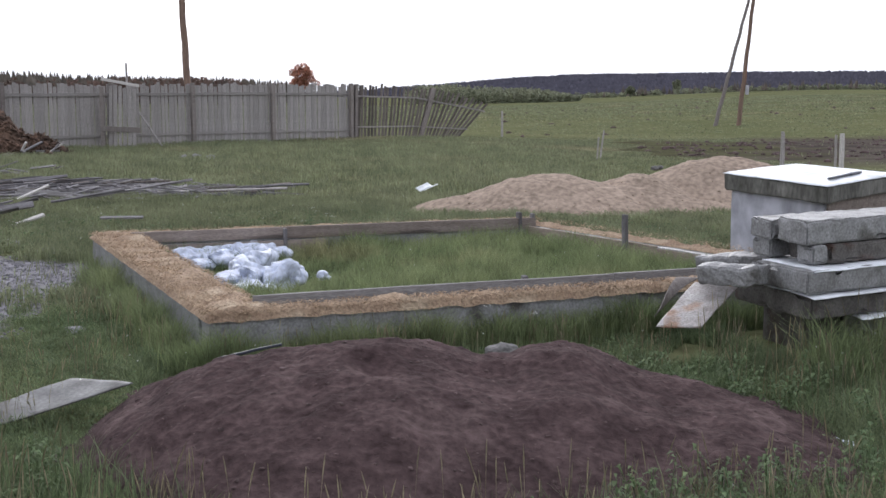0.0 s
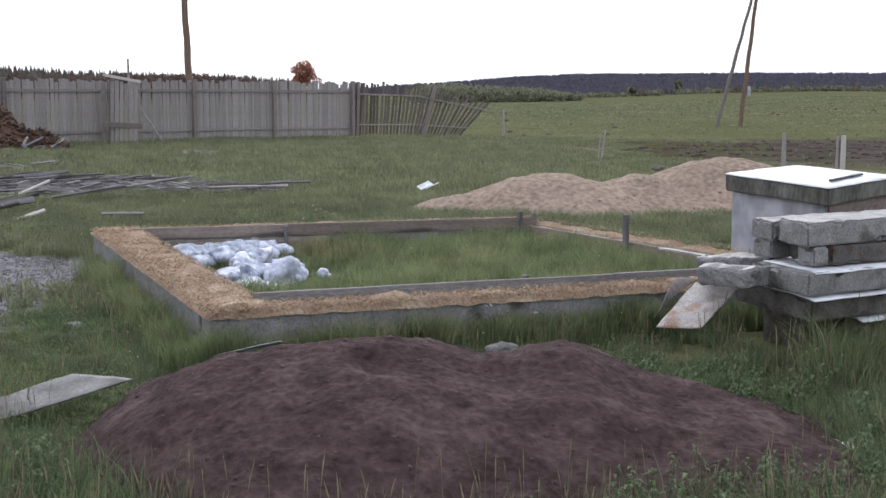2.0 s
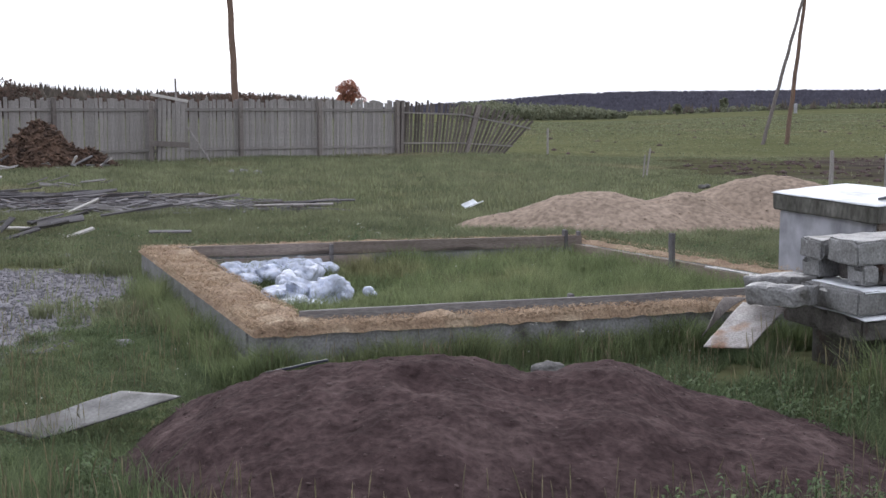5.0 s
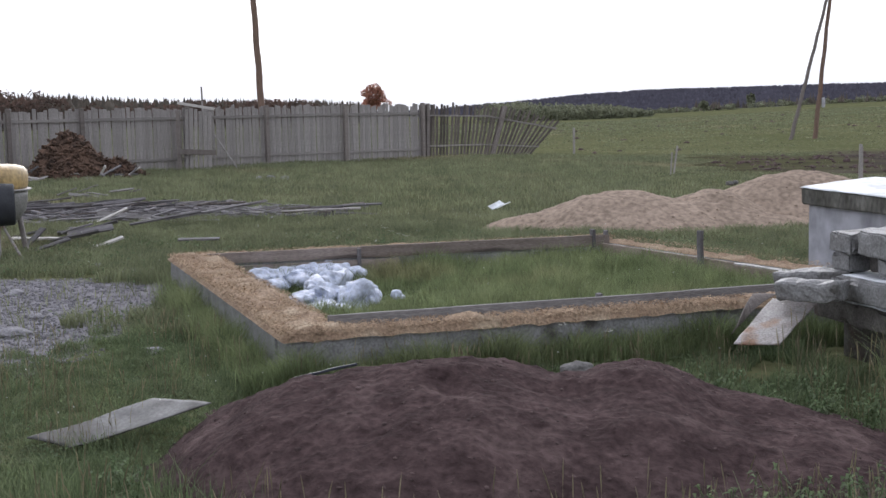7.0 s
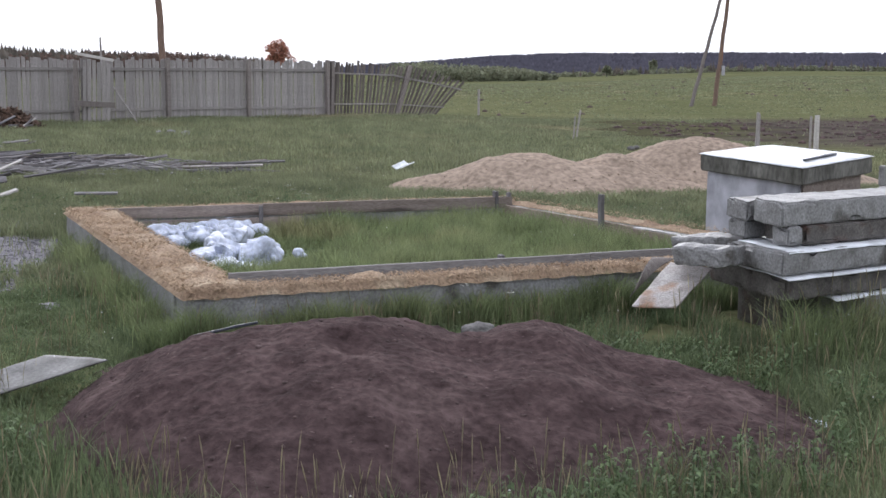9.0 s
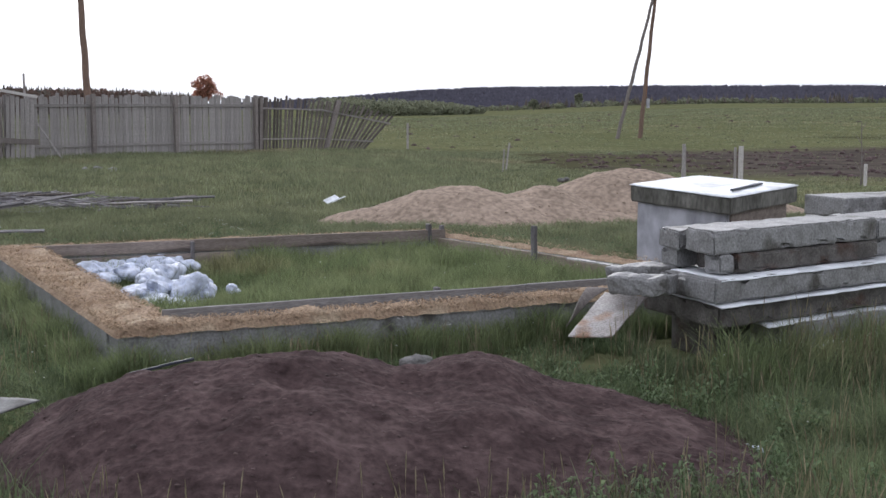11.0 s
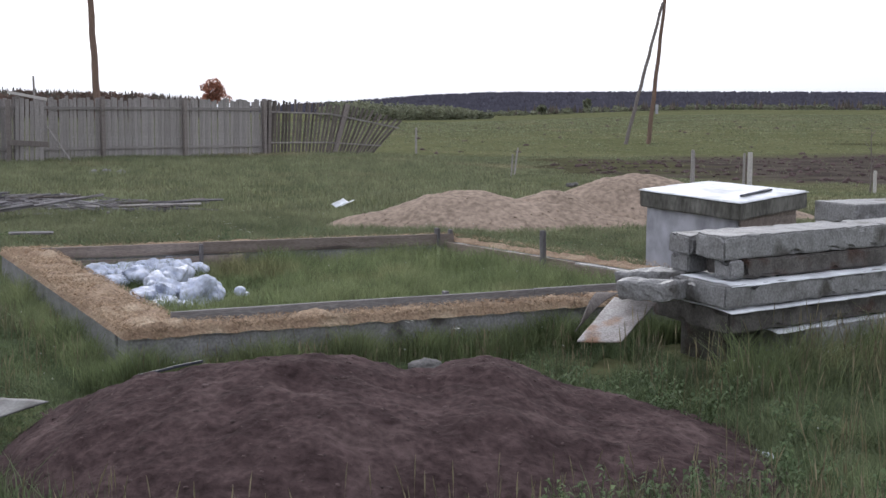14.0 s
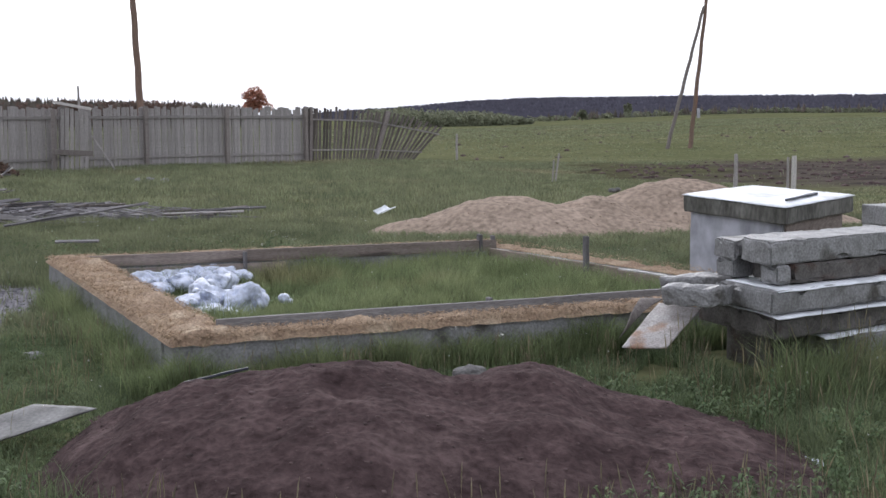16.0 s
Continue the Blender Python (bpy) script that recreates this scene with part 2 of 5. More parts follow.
# ---- building helpers ----
def part(name, bm, material, parent=None, label="", smooth=False):
    """Links a bmesh as one mesh object, under parent if given."""
    me = bpy.data.meshes.new(name)
    bm.to_mesh(me)
    bm.free()
    me.materials.append(material)
    if smooth:
        me.polygons.foreach_set("use_smooth", [True] * len(me.polygons))
    ob = new(name, me)
    ob.parent = parent
    if label:
        ob["label"] = label
    return ob


def empty(name, m, label, category, group="", kind=""):
    ob = new(name)
    ob.empty_display_size = 0.1
    ob.matrix_world = m
    return tagged(ob, label, category, group, kind)


def bulk(name, verts, faces, material, parent=None, smooth=False):
    """A mesh from arrays: verts (n, 3), faces (m, k) of one k."""
    me = bpy.data.meshes.new(name)
    verts, faces = np.asarray(verts, np.float32), np.asarray(faces, np.int32)
    k = faces.shape[1]
    me.vertices.add(len(verts))
    me.vertices.foreach_set("co", verts.ravel())
    me.loops.add(faces.size)
    me.loops.foreach_set("vertex_index", faces.ravel())
    me.polygons.add(len(faces))
    me.polygons.foreach_set("loop_start", np.arange(0, faces.size, k, dtype=np.int32))
    if smooth:
        me.polygons.foreach_set("use_smooth", np.ones(len(faces), bool))
    me.update(calc_edges=True)
    me.validate()
    me.materials.append(material)
    ob = new(name, me)
    ob.parent = parent
    return ob


def box(bm, sx, sy, sz, m=None, bevel=0.0):
    """A box on z = 0, centred in x and y, put at m."""
    m = m or Matrix()
    r = bmesh.ops.create_cube(bm, size=1, matrix=m @ Matrix.Translation((0, 0, sz / 2)) @ Matrix.Diagonal((sx, sy, sz, 1)))
    if bevel:
        edges = list({e for v in r["verts"] for e in v.link_edges})
        bmesh.ops.bevel(bm, geom=edges, offset=bevel, segments=2, affect="EDGES", profile=0.6)
    return bm


def rough(bm, amount, scale=6.0, seed=0.0):
    """Chips and unevenness: moves every corner by noise."""
    for v in bm.verts:
        p = v.co * scale + Vector((seed, seed * 1.7, seed * 0.3))
        v.co += noise.noise_vector(p) * amount + noise.noise_vector(p * 3.1) * amount * 0.4
    return bm


def rough_beam(sx, sy, sz, chip=0.006, seed=0.0, step=0.06, bevel=0.012):
    """A cast or sawn beam from x = 0, with worn edges and slightly uneven faces."""
    bm = bmesh.new()
    box(bm, sx, sy, sz, Matrix.Translation((sx / 2, 0, 0)), bevel)
    n = max(2, min(40, int(sx / step)))
    for k in range(1, n):
        geom = bm.verts[:] + bm.edges[:] + bm.faces[:]
        bmesh.ops.bisect_plane(bm, geom=geom, plane_co=(sx * k / n, 0, 0), plane_no=(1, 0, 0))
    for ax, size in ((1, sy), (2, sz)):
        for k in (1, 2):
            no = [0, 0, 0]
            no[ax] = 1
            co = [0, 0, 0]
            co[ax] = size * k / 3 - (size / 2 if ax == 1 else 0)
            bmesh.ops.bisect_plane(bm, geom=bm.verts[:] + bm.edges[:] + bm.faces[:], plane_co=co, plane_no=no)
    return rough(bm, chip, 9.0, seed)


def rod(bm, a, b, r1, r2=None, sides=8):
    """A tapered round bar from a to b."""
    a, b = Vector(a), Vector(b)
    d = b - a
    bmesh.ops.create_cone(bm, cap_ends=True, segments=sides, radius1=r1, radius2=r1 if r2 is None else r2, depth=d.length,
                          matrix=Matrix.Translation((a + b) / 2) @ d.to_track_quat("Z", "Y").to_matrix().to_4x4())
    return bm


def fbm(x, y, s, o=0.0):
    """Layered noise, about -1 to 1."""
    return noise.fractal(Vector((x / s + o, y / s - o, o)), 1.0, 2.0, 5)


def smooth01(a):
    a = min(1.0, max(0.0, a))
    return a * a * (3 - 2 * a)


def interp(x, xs, ys):
    return float(np.interp(x, xs, ys))


def height_patch(name, x0, x1, y0, y1, nx, ny, f, material, parent=None, smooth=True):
    xs, ys = np.linspace(x0, x1, nx), np.linspace(y0, y1, ny)
    verts = [(x, y, f(x, y)) for y in ys for x in xs]
    i = np.arange(nx * ny).reshape(ny, nx)
    faces = np.stack([i[:-1, :-1], i[:-1, 1:], i[1:, 1:], i[1:, :-1]], -1).reshape(-1, 4)
    return bulk(name, verts, faces, material, parent, smooth)


# ---- plan ----
def ground_z(x, y):
    """The ground rises gently far off towards +x, and is slightly uneven."""
    r = math.hypot(x, y)
    a = math.degrees(math.atan2(x, max(y, 1e-3))) if y > 0 else 0
    z = 0.0105 * max(0, min(r, 300) - 55) * smooth01((a - 1) / 17)
    return z + 0.03 * fbm(x, y, 3.0, 4.0) * min(1, r / 10) + 0.12 * fbm(x, y, 25.0, 9.0) * smooth01((r - 20) / 40)


FA, FB, FC, FD = Vector((-1.46, 7.56)), Vector((-3.5, 12.19)), Vector((1.0, 13.62)), Vector((3.45, 9.42))

# ---- ground ----
def build_ground():
    radii = [0.0] + list(np.geomspace(0.6, 3800, 150))
    sect = 240
    verts, faces = [(0, 0, ground_z(0, 0.01))], []
    for r in radii[1:]:
        for k in range(sect):
            a = 2 * math.pi * k / sect
            x, y = r * math.sin(a), r * math.cos(a)
            verts.append((x, y, ground_z(x, y)))
    for k in range(sect):
        faces.append((0, 1 + (k + 1) % sect, 1 + k, 1 + k))
    for j in range(len(radii) - 2):
        for k in range(sect):
            a, b = 1 + j * sect + k, 1 + j * sect + (k + 1) % sect
            faces.append((a, b, b + sect, a + sect))
    me = bpy.data.meshes.new("ground")
    me.from_pydata(verts, [], [f if f[2] != f[3] else f[:3] for f in faces])
    me.polygons.foreach_set("use_smooth", [True] * len(me.polygons))
    me.materials.append(M_GROUND)
    tagged(new("ground", me), "rough meadow with grass, a gravel patch and bare muddy soil", "ground", kind="structure")


build_ground()


# ---- dark soil mound ----
MX = [-1.95, -1.78, -1.57, -1.29, -1.09, -0.81, -0.5, -0.24, 0.0, 0.19, 0.33, 0.47, 0.61, 0.84, 1.04, 1.32, 1.52, 1.75, 1.95, 2.15]
MZ = [-0.06, 0.02, 0.19, 0.33, 0.395, 0.455, 0.48, 0.485, 0.445, 0.405, 0.4, 0.415, 0.43, 0.34, 0.27, 0.25, 0.17, 0.1, 0.03, -0.06]


def mound_z(x, y):
    crest = interp(x, MX, MZ)
    yc = 6.15 + 0.12 * math.sin(x * 2.1) - 0.4 * max(0.0, x - 0.9)
    if y < yc:
        s = (yc - y) / (1.68 * math.sqrt(max(0.2, 1 - (x / (2.0 if x < 0 else 2.3)) ** 2)))
        prof = 1 - s ** 2.3
    else:
        prof = 1 - ((y - yc) / 0.95) ** 1.6
    z = crest * prof if prof > 0 else 0.4 * prof
    rill = noise.fractal(Vector((x / 0.16 + 0.8 * y, y / 0.42, 1.5)), 1.0, 2.1, 4)
    z += 0.01 * rill + 0.035 * fbm(x, y, 0.5, 2.0) + 0.015 * fbm(x, y, 0.13, 7.0) + 0.006 * fbm(x, y, 0.05, 3.0)
    # a ridge along the brow, dropping to the near face
    z += 0.035 * math.exp(-((y - 5.86 - 0.08 * math.sin(3 * x)) / 0.1) ** 2) * smooth01((x + 0.7) / 0.4) * smooth01((1.0 - x) / 0.3)
    # a trodden hollow and a shallow trough on the near face
    z -= 0.05 * math.exp(-(((x + 0.32) / 0.1) ** 2 + ((y - 5.6) / 0.09) ** 2))
    z -= 0.05 * math.exp(-(((x - 0.08) / 0.3) ** 2 + ((y - 5.85) / 0.1) ** 2))
    z -= 0.1 * math.exp(-(((x - 0.22) / 0.16) ** 2 + ((y - 6.6) / 0.3) ** 2))
    return max(z, -0.12)


def lumps(name, places, material, parent=None):
    """Small angular lumps in one mesh: places of (x, y, z, size)."""
    ico = bmesh.new()
    bmesh.ops.create_icosphere(ico, subdivisions=1, radius=1)
    base = np.array([v.co for v in ico.verts])
    tri = np.array([[v.index for v in f.verts] for f in ico.faces])
    ico.free()
    rng = np.random.default_rng(len(places))
    vs, fs = [], []
    for k, (x, y, z, s) in enumerate(places):
        sc = np.array([s * rng.uniform(0.7, 1.4), s * rng.uniform(0.6, 1.1), s * rng.uniform(0.4, 0.8)])
        a = rng.uniform(0, 6.28)
        p = base * (1 + rng.uniform(-0.28, 0.28, (len(base), 1))) * sc
        q = np.stack([p[:, 0] * math.cos(a) - p[:, 1] * math.sin(a), p[:, 0] * math.sin(a) + p[:, 1] * math.cos(a), p[:, 2]], 1)
        vs.append(q + (x, y, z))
        fs.append(tri + k * len(base))
    return bulk(name, np.concatenate(vs), np.concatenate(fs), material, parent)


def build_mound():
    m = height_patch("soil_mound", -2.0, 2.3, 4.1, 7.2, 300, 220, mound_z, M_SOIL)
    tagged(m, "heap of dark reddish-brown soil with a trodden hollow", "soil heap")
    places = []
    for _ in range(1500):
        x, y = random.uniform(-1.8, 1.9), random.uniform(4.3, 6.9)
        z = mound_z(x, y)
        if z > 0.02:
            places.append((x, y, z - 0.003, random.choice((0.004, 0.006, 0.006, 0.008, 0.008, 0.01, 0.012, 0.016))))
    tagged(lumps("soil_clods", places, M_CLOD), "small crumbling clods on the soil heap", "soil", kind="stuff")


build_mound()


# ---- pale sand heap ----
def sand_z(x, y):
    def cone(cx, cy, h, rx, ry, p=1.5):
        d = math.hypot((x - cx) / rx, (y - cy) / ry)
        return h * max(-0.3, 1 - d ** p) if d < 1.3 else -0.3 * h
    z = max(cone(1.55, 17.9, 0.57, 1.8, 1.25), cone(0.6, 17.9, 0.3, 1.15, 0.8), cone(2.85, 18.4, 0.53, 1.2, 1.1), cone(4.4, 19.3, 0.73, 2.1, 1.3),
            cone(2.8, 17.9, 0.36, 1.5, 0.85), cone(5.6, 19.2, 0.45, 1.8, 1.0))
    return z + 0.045 * fbm(x, y, 0.7, 3.0) + 0.018 * fbm(x, y, 0.18, 5.0)


tagged(height_patch("sand_heap", -1.4, 7.6, 16.4, 21.0, 260, 150, sand_z, M_SAND), "long low pile of pale tan sand behind the foundation", "sand heap")
places = []
for _ in range(240):
    x, y = random.uniform(-0.6, 6), random.uniform(16.8, 19)
    if sand_z(x, y) > 0.05:
        places.append((x, y, sand_z(x, y), random.uniform(0.008, 0.025)))
tagged(lumps("sand_lumps", places, M_SAND), "small lumps on the sand heap", "sand", kind="stuff")


# ---- concrete strip foundation ----
def wall_strip(name, a, b, w, z1, inner, parent, material, seed):
    """A cast wall from a to b; its thickness w goes to the side of inner."""
    d = (b - a)
    n = Vector((-d.y, d.x)).normalized()
    if n.dot(inner - a) < 0:
        n = -n
    ang = math.atan2(d.y, d.x)
    bm = rough_beam(d.length, w, z1 + 0.25, 0.008, seed, 0.14, 0.01)
    bm.transform(Matrix.Translation((a.x + n.x * w / 2, a.y + n.y * w / 2, -0.25)) @ Matrix.Rotation(ang, 4, "Z"))
    return part(name, bm, material, parent)


def sawdust_strip(name, a, b, w, z, inner, parent, seed, thick=0.045):
    d = b - a
    n = Vector((-d.y, d.x)).normalized()
    if n.dot(inner - a) < 0:
        n = -n
    L = d.length
    nx, ny = int(L / 0.035), max(8, int(w / 0.03))
    verts = []
    for j in range(ny + 1):
        for i in range(nx + 1):
            s, t = i / nx, j / ny
            edge = min(1.0, min(t, 1 - t) * 7, min(s, 1 - s) * L * 12)
            lip = fbm(s * L, seed, 0.12, 3.0)
            over = -0.022 + 0.012 * lip if j == 0 else 0.012 * lip if j == ny else 0
            p = a + d * s + n * (w * t + over)
            h = (thick * (0.55 + 0.6 * fbm(p.x, p.y, 0.25, seed)) + 0.012 * fbm(p.x, p.y, 0.05, seed)) * smooth01(edge) - (0.02 + 0.014 * lip if j == 0 else -0.012 if j == 1 else 0.006)
            verts.append((p.x, p.y, z + h))
    i = np.arange((nx + 1) * (ny + 1)).reshape(ny + 1, nx + 1)
    faces = np.stack([i[:-1, :-1], i[:-1, 1:], i[1:, 1:], i[1:, :-1]], -1).reshape(-1, 4)
    ob = bulk(name, verts, faces, M_SAWDUST, parent, True)
    ob["label"] = "pale wood shavings along the top"
    return ob


def build_foundation():
    inner = (FA + FB + FC + FD) / 4
    f = empty("foundation", pose(0, 0, 0), "square concrete strip foundation with sawdust and formwork boards on it", "foundation")
    fa, fb, fc, fd = FA, FB, FC, FD
    wall_strip("front_wall", fa, fd, 0.3, 0.3, inner, f, M_CONC, 1.0)
    wall_strip("side_wall", fa + (fb - fa).normalized() * 0.31, fb, 0.42, 0.3, inner, f, M_CONC, 2.0)
    wall_strip("back_wall", fb + (fc - fb).normalized() * 0.44, fc, 0.3, 0.3, inner, f, M_CONC, 3.0)
    wall_strip("side_wall", fc + (fd - fc).normalized() * 0.33, fd - (fd - fc).normalized() * 0.35, 0.25, 0.28, inner, f, M_CONC, 4.0)
    sawdust_strip("sawdust_layer", fa - (fd - fa).normalized() * 0.015, fd, 0.2, 0.314, inner, f, 1.0, 0.07)
    sawdust_strip("sawdust_layer", fa - (fb - fa).normalized() * 0.015, fb, 0.43, 0.314, inner, f, 2.0, 0.08)
    sawdust_strip("sawdust_layer", fb, fc, 0.24, 0.314, inner, f, 3.0, 0.045)
    sawdust_strip("sawdust_layer", fc, fd, 0.16, 0.292, inner, f, 4.0, 0.03)

    def board(a, b, off, z0, h, thick, seed, material=M_BOARD_GREY, lab="grey formwork board on edge"):
        d = b - a
        n = Vector((-d.y, d.x)).normalized()
        if n.dot(inner - a) < 0:
            n = -n
        bm = rough_beam(d.length, thick, h, 0.004, seed, 0.3, 0.004)
        ob = part("formwork_board", bm, material, f, lab)
        ob.matrix_world = Matrix.Translation((a.x + n.x * off, a.y + n.y * off, z0)) @ Matrix.Rotation(math.atan2(d.y, d.x), 4, "Z")

    u = (fd - fa).normalized()
    board(fa + u * 0.34, fa + u * 3.0, 0.3, 0.24, 0.16, 0.035, 1.0)
    board(fa + u * 3.0, fd - u * 0.2, 0.295, 0.235, 0.17, 0.035, 2.0)
    w = (fc - fb).normalized()
    board(fb + w * 0.35, fb + w * 1.9, 0.3, 0.26, 0.11, 0.04, 3.0, M_BOARD_BR, "brown formwork board on edge")
    board(fb + w * 1.9, fc - w * 0.1, 0.3, 0.255, 0.12, 0.04, 4.0, M_BOARD_BR, "brown formwork board on edge")
    board(fb + w * 0.4, fb + w * 2.3, 0.34, 0.02, 0.22, 0.03, 5.0, M_BOARD_BR, "darker lower formwork board")
    k = (fd - fc).normalized()
    board(fc + k * 0.15, fc + k * 2.4, 0.25, 0.12, 0.17, 0.03, 6.0, M_PINKBOARD, "pale formwork board")
    board(fc + k * 2.4, fd - k * 0.4, 0.25, 0.1, 0.17, 0.03, 7.0, M_PINKBOARD, "pale formwork board")
    # stakes that hold the boards
    for p, hgt, s in ((fc - w * 0.12 - Vector((0.05, 0.33)), 0.44, 0.09), (fc + k * 2.05 + Vector((-0.28, -0.13)), 0.56, 0.07), (fa + u * 2.35 + Vector((-0.14, 0.36)), 0.41, 0.06),
                      (fb + w * 1.9 + Vector((0.1, -0.34)), 0.36, 0.05), (fc - w * 0.02 - Vector((0.0, 0.3)), 0.42, 0.06)):
        ob = part("stake", rough_beam(hgt + 0.2, s, 0.035, 0.004, p.x, 0.1, 0.004), M_WOOD_H, f, "weathered wooden stake")
        ob.matrix_world = Matrix.Translation((p.x, p.y, -0.2)) @ Matrix.Rotation(radians(20), 4, "Z") @ Matrix.Rotation(radians(-90), 4, "Y")
    # loose shavings
    vs, fs = [], []
    rng = np.random.default_rng(5)
    runs = ((fa, fb, 0.43, 14000), (fa, fd, 0.24, 10000), (fb, fc, 0.26, 3200), (fc, fd, 0.16, 1200))
    for a, b, wid, count in runs:
        d = b - a
        n = Vector((-d.y, d.x)).normalized()
        if n.dot(inner - a) < 0:
            n = -n
        for _ in range(count):
            p = a + d * rng.uniform(0, 1) + n * rng.uniform(-0.03, wid)
            z = 0.335 + rng.uniform(0, 0.03)
            e, q = rng.uniform(0.006, 0.022), rng.uniform(0.001, 0.0024)
            m = Euler((rng.uniform(-0.7, 0.7), rng.uniform(-0.7, 0.7), rng.uniform(0, 6.28))).to_matrix()
            k0 = len(vs)
            vs += [tuple(Vector((p.x, p.y, z)) + m @ Vector(c)) for c in ((-e, -q, 0), (e, -q, 0.004), (e, q, 0.004), (-e, q, 0))]
            fs.append((k0, k0 + 1, k0 + 2, k0 + 3))
    ob = bulk("wood_shavings", vs, fs, M_CHIP)
    tagged(ob, "loose curled wood shavings scattered on the foundation", "sawdust", kind="stuff")


build_foundation()


# ---- crumpled white sacks inside the foundation ----
def sack(name, lobes, seed, label="crumpled empty white plastic sack in the grass"):
    """A crumpled empty sack: overlapping flattened wads (x, y, z, radius, length, height, turn), each with sharp facets and creases."""
    rng = random.Random(seed)
    bm = bmesh.new()
    for x, y, z, r, length, h, turn in lobes:
        r, length, h = r * 0.54, length * 0.54, h * 0.52
        waves = []
        for size in (0.2, 0.13, 0.09, 0.09, 0.06, 0.045):
            d = Vector((rng.gauss(0, 1), rng.gauss(0, 1), rng.gauss(0, 0.7))).normalized()
            waves.append((d / size, rng.uniform(0, 9), size))
        made = bmesh.ops.create_icosphere(bm, subdivisions=4, radius=1)["verts"]
        spin = Matrix.Rotation(radians(turn), 3, "Z")
        for v in made:
            n = v.co.copy()
            p = Vector((n.x * r, n.y * length, n.z * h))
            q = p + noise.noise_vector(p * 7 + Vector((seed, turn, 0))) * 0.03
            k = sum(size * abs(2 * ((q.dot(d) + ph) % 1.0) - 1) for d, ph, size in waves) / 0.31 - 0.5
            lobe = 1 + 0.45 * noise.noise(Vector((n.x * 1.6 + seed, n.y * 1.6, turn)))
            p = Vector((p.x * lobe, p.y * lobe, p.z)) + Vector((n.x * r, n.y * length, n.z * h * 1.1)) * k * 1.5
            v.co = spin @ p + Vector((x, y, z))
    return tagged(part(name, bm, M_CLOTH), label, "sack", "sacks in the foundation")


sack("plastic_sack", ((-2.5, 12.05, 0.13, 0.19, 0.24, 0.1, 0), (-2.37, 11.95, 0.1, 0.12, 0.2, 0.07, 30)), 1)
sack("plastic_sack", ((-2.22, 12.05, 0.12, 0.17, 0.24, 0.1, 20), (-2.1, 12.2, 0.14, 0.14, 0.2, 0.09, -20), (-2.3, 11.8, 0.08, 0.14, 0.15, 0.05, 0)), 4)
sack("plastic_sack", ((-1.93, 12.25, 0.14, 0.17, 0.22, 0.09, -15), (-1.75, 12.2, 0.14, 0.16, 0.2, 0.1, 30), (-1.58, 12.2, 0.13, 0.09, 0.12, 0.06, 0)), 7)
sack("plastic_sack", ((-1.75, 11.55, 0.14, 0.1, 0.3, 0.11, -14), (-1.87, 11.15, 0.12, 0.12, 0.25, 0.1, 10)), 9)
sack("plastic_sack", ((-1.78, 10.5, 0.1, 0.15, 0.25, 0.1, 10), (-1.62, 10.6, 0.13, 0.16, 0.3, 0.12, -20), (-1.58, 10.2, 0.08, 0.18, 0.2, 0.07, 0)), 11)
sack("plastic_sack", ((-1.4, 10.6, 0.14, 0.16, 0.22, 0.13, -20), (-1.26, 10.62, 0.11, 0.07, 0.1, 0.07, 0)), 15)
tagged(sack("rag", ((-1.07, 10.75, 0.13, 0.045, 0.08, 0.04, 0), (-1.0, 10.65, 0.12, 0.03, 0.05, 0.03, 0)), 21), "small crumpled pale rag in the grass", "rag", "rags")


# ---- board fence ----
def picket_mesh(w, h, t, seed, material=M_WOOD):
    """One sawn picket on its foot, with a slightly uneven top."""
    rng = random.Random(seed)
    bm = bmesh.new()
    box(bm, w, t, h)
    for v in bm.verts:
        if v.co.z > h * 0.5:
            v.co.z += rng.uniform(-0.025, 0.025)
            v.co.x += rng.uniform(-0.008, 0.008)
        v.co.y += rng.uniform(-0.004, 0.004)
    me = bpy.data.meshes.new("picket")
    bm.to_mesh(me)
    bm.free()
    me.materials.append(material)
    return me


# same wood as the other pickets, its colour darkened for backlit faces
LEANERS = [picket_mesh(0.082 + 0.007 * (k % 4), 2.05 + 0.03 * (k % 3), 0.022, k + 50, M_OLD_BACKLIT_WOOD) for k in range(8)]
PICKETS = [picket_mesh(0.106 + 0.005 * (k % 5), 2.03 + 0.025 * (k % 4), 0.022, k) for k in range(10)]


def tube(bm, pts, radii, sides=12):
    """A round, tapering shaft through the points pts."""
    pts = [Vector(p) for p in pts]
    turn = (pts[-1] - pts[0]).to_track_quat("Z", "Y")
    rings = [[bm.verts.new(p + turn @ Vector((r * math.cos(2 * math.pi * k / sides), r * math.sin(2 * math.pi * k / sides), 0))) for k in range(sides)] for p, r in zip(pts, radii)]
    for a, b in zip(rings, rings[1:]):
        for k in range(sides):
            bm.faces.new((a[k], a[(k + 1) % sides], b[(k + 1) % sides], b[k]))
    bm.faces.new(rings[0][::-1])
    bm.faces.new(rings[-1])
    return bm


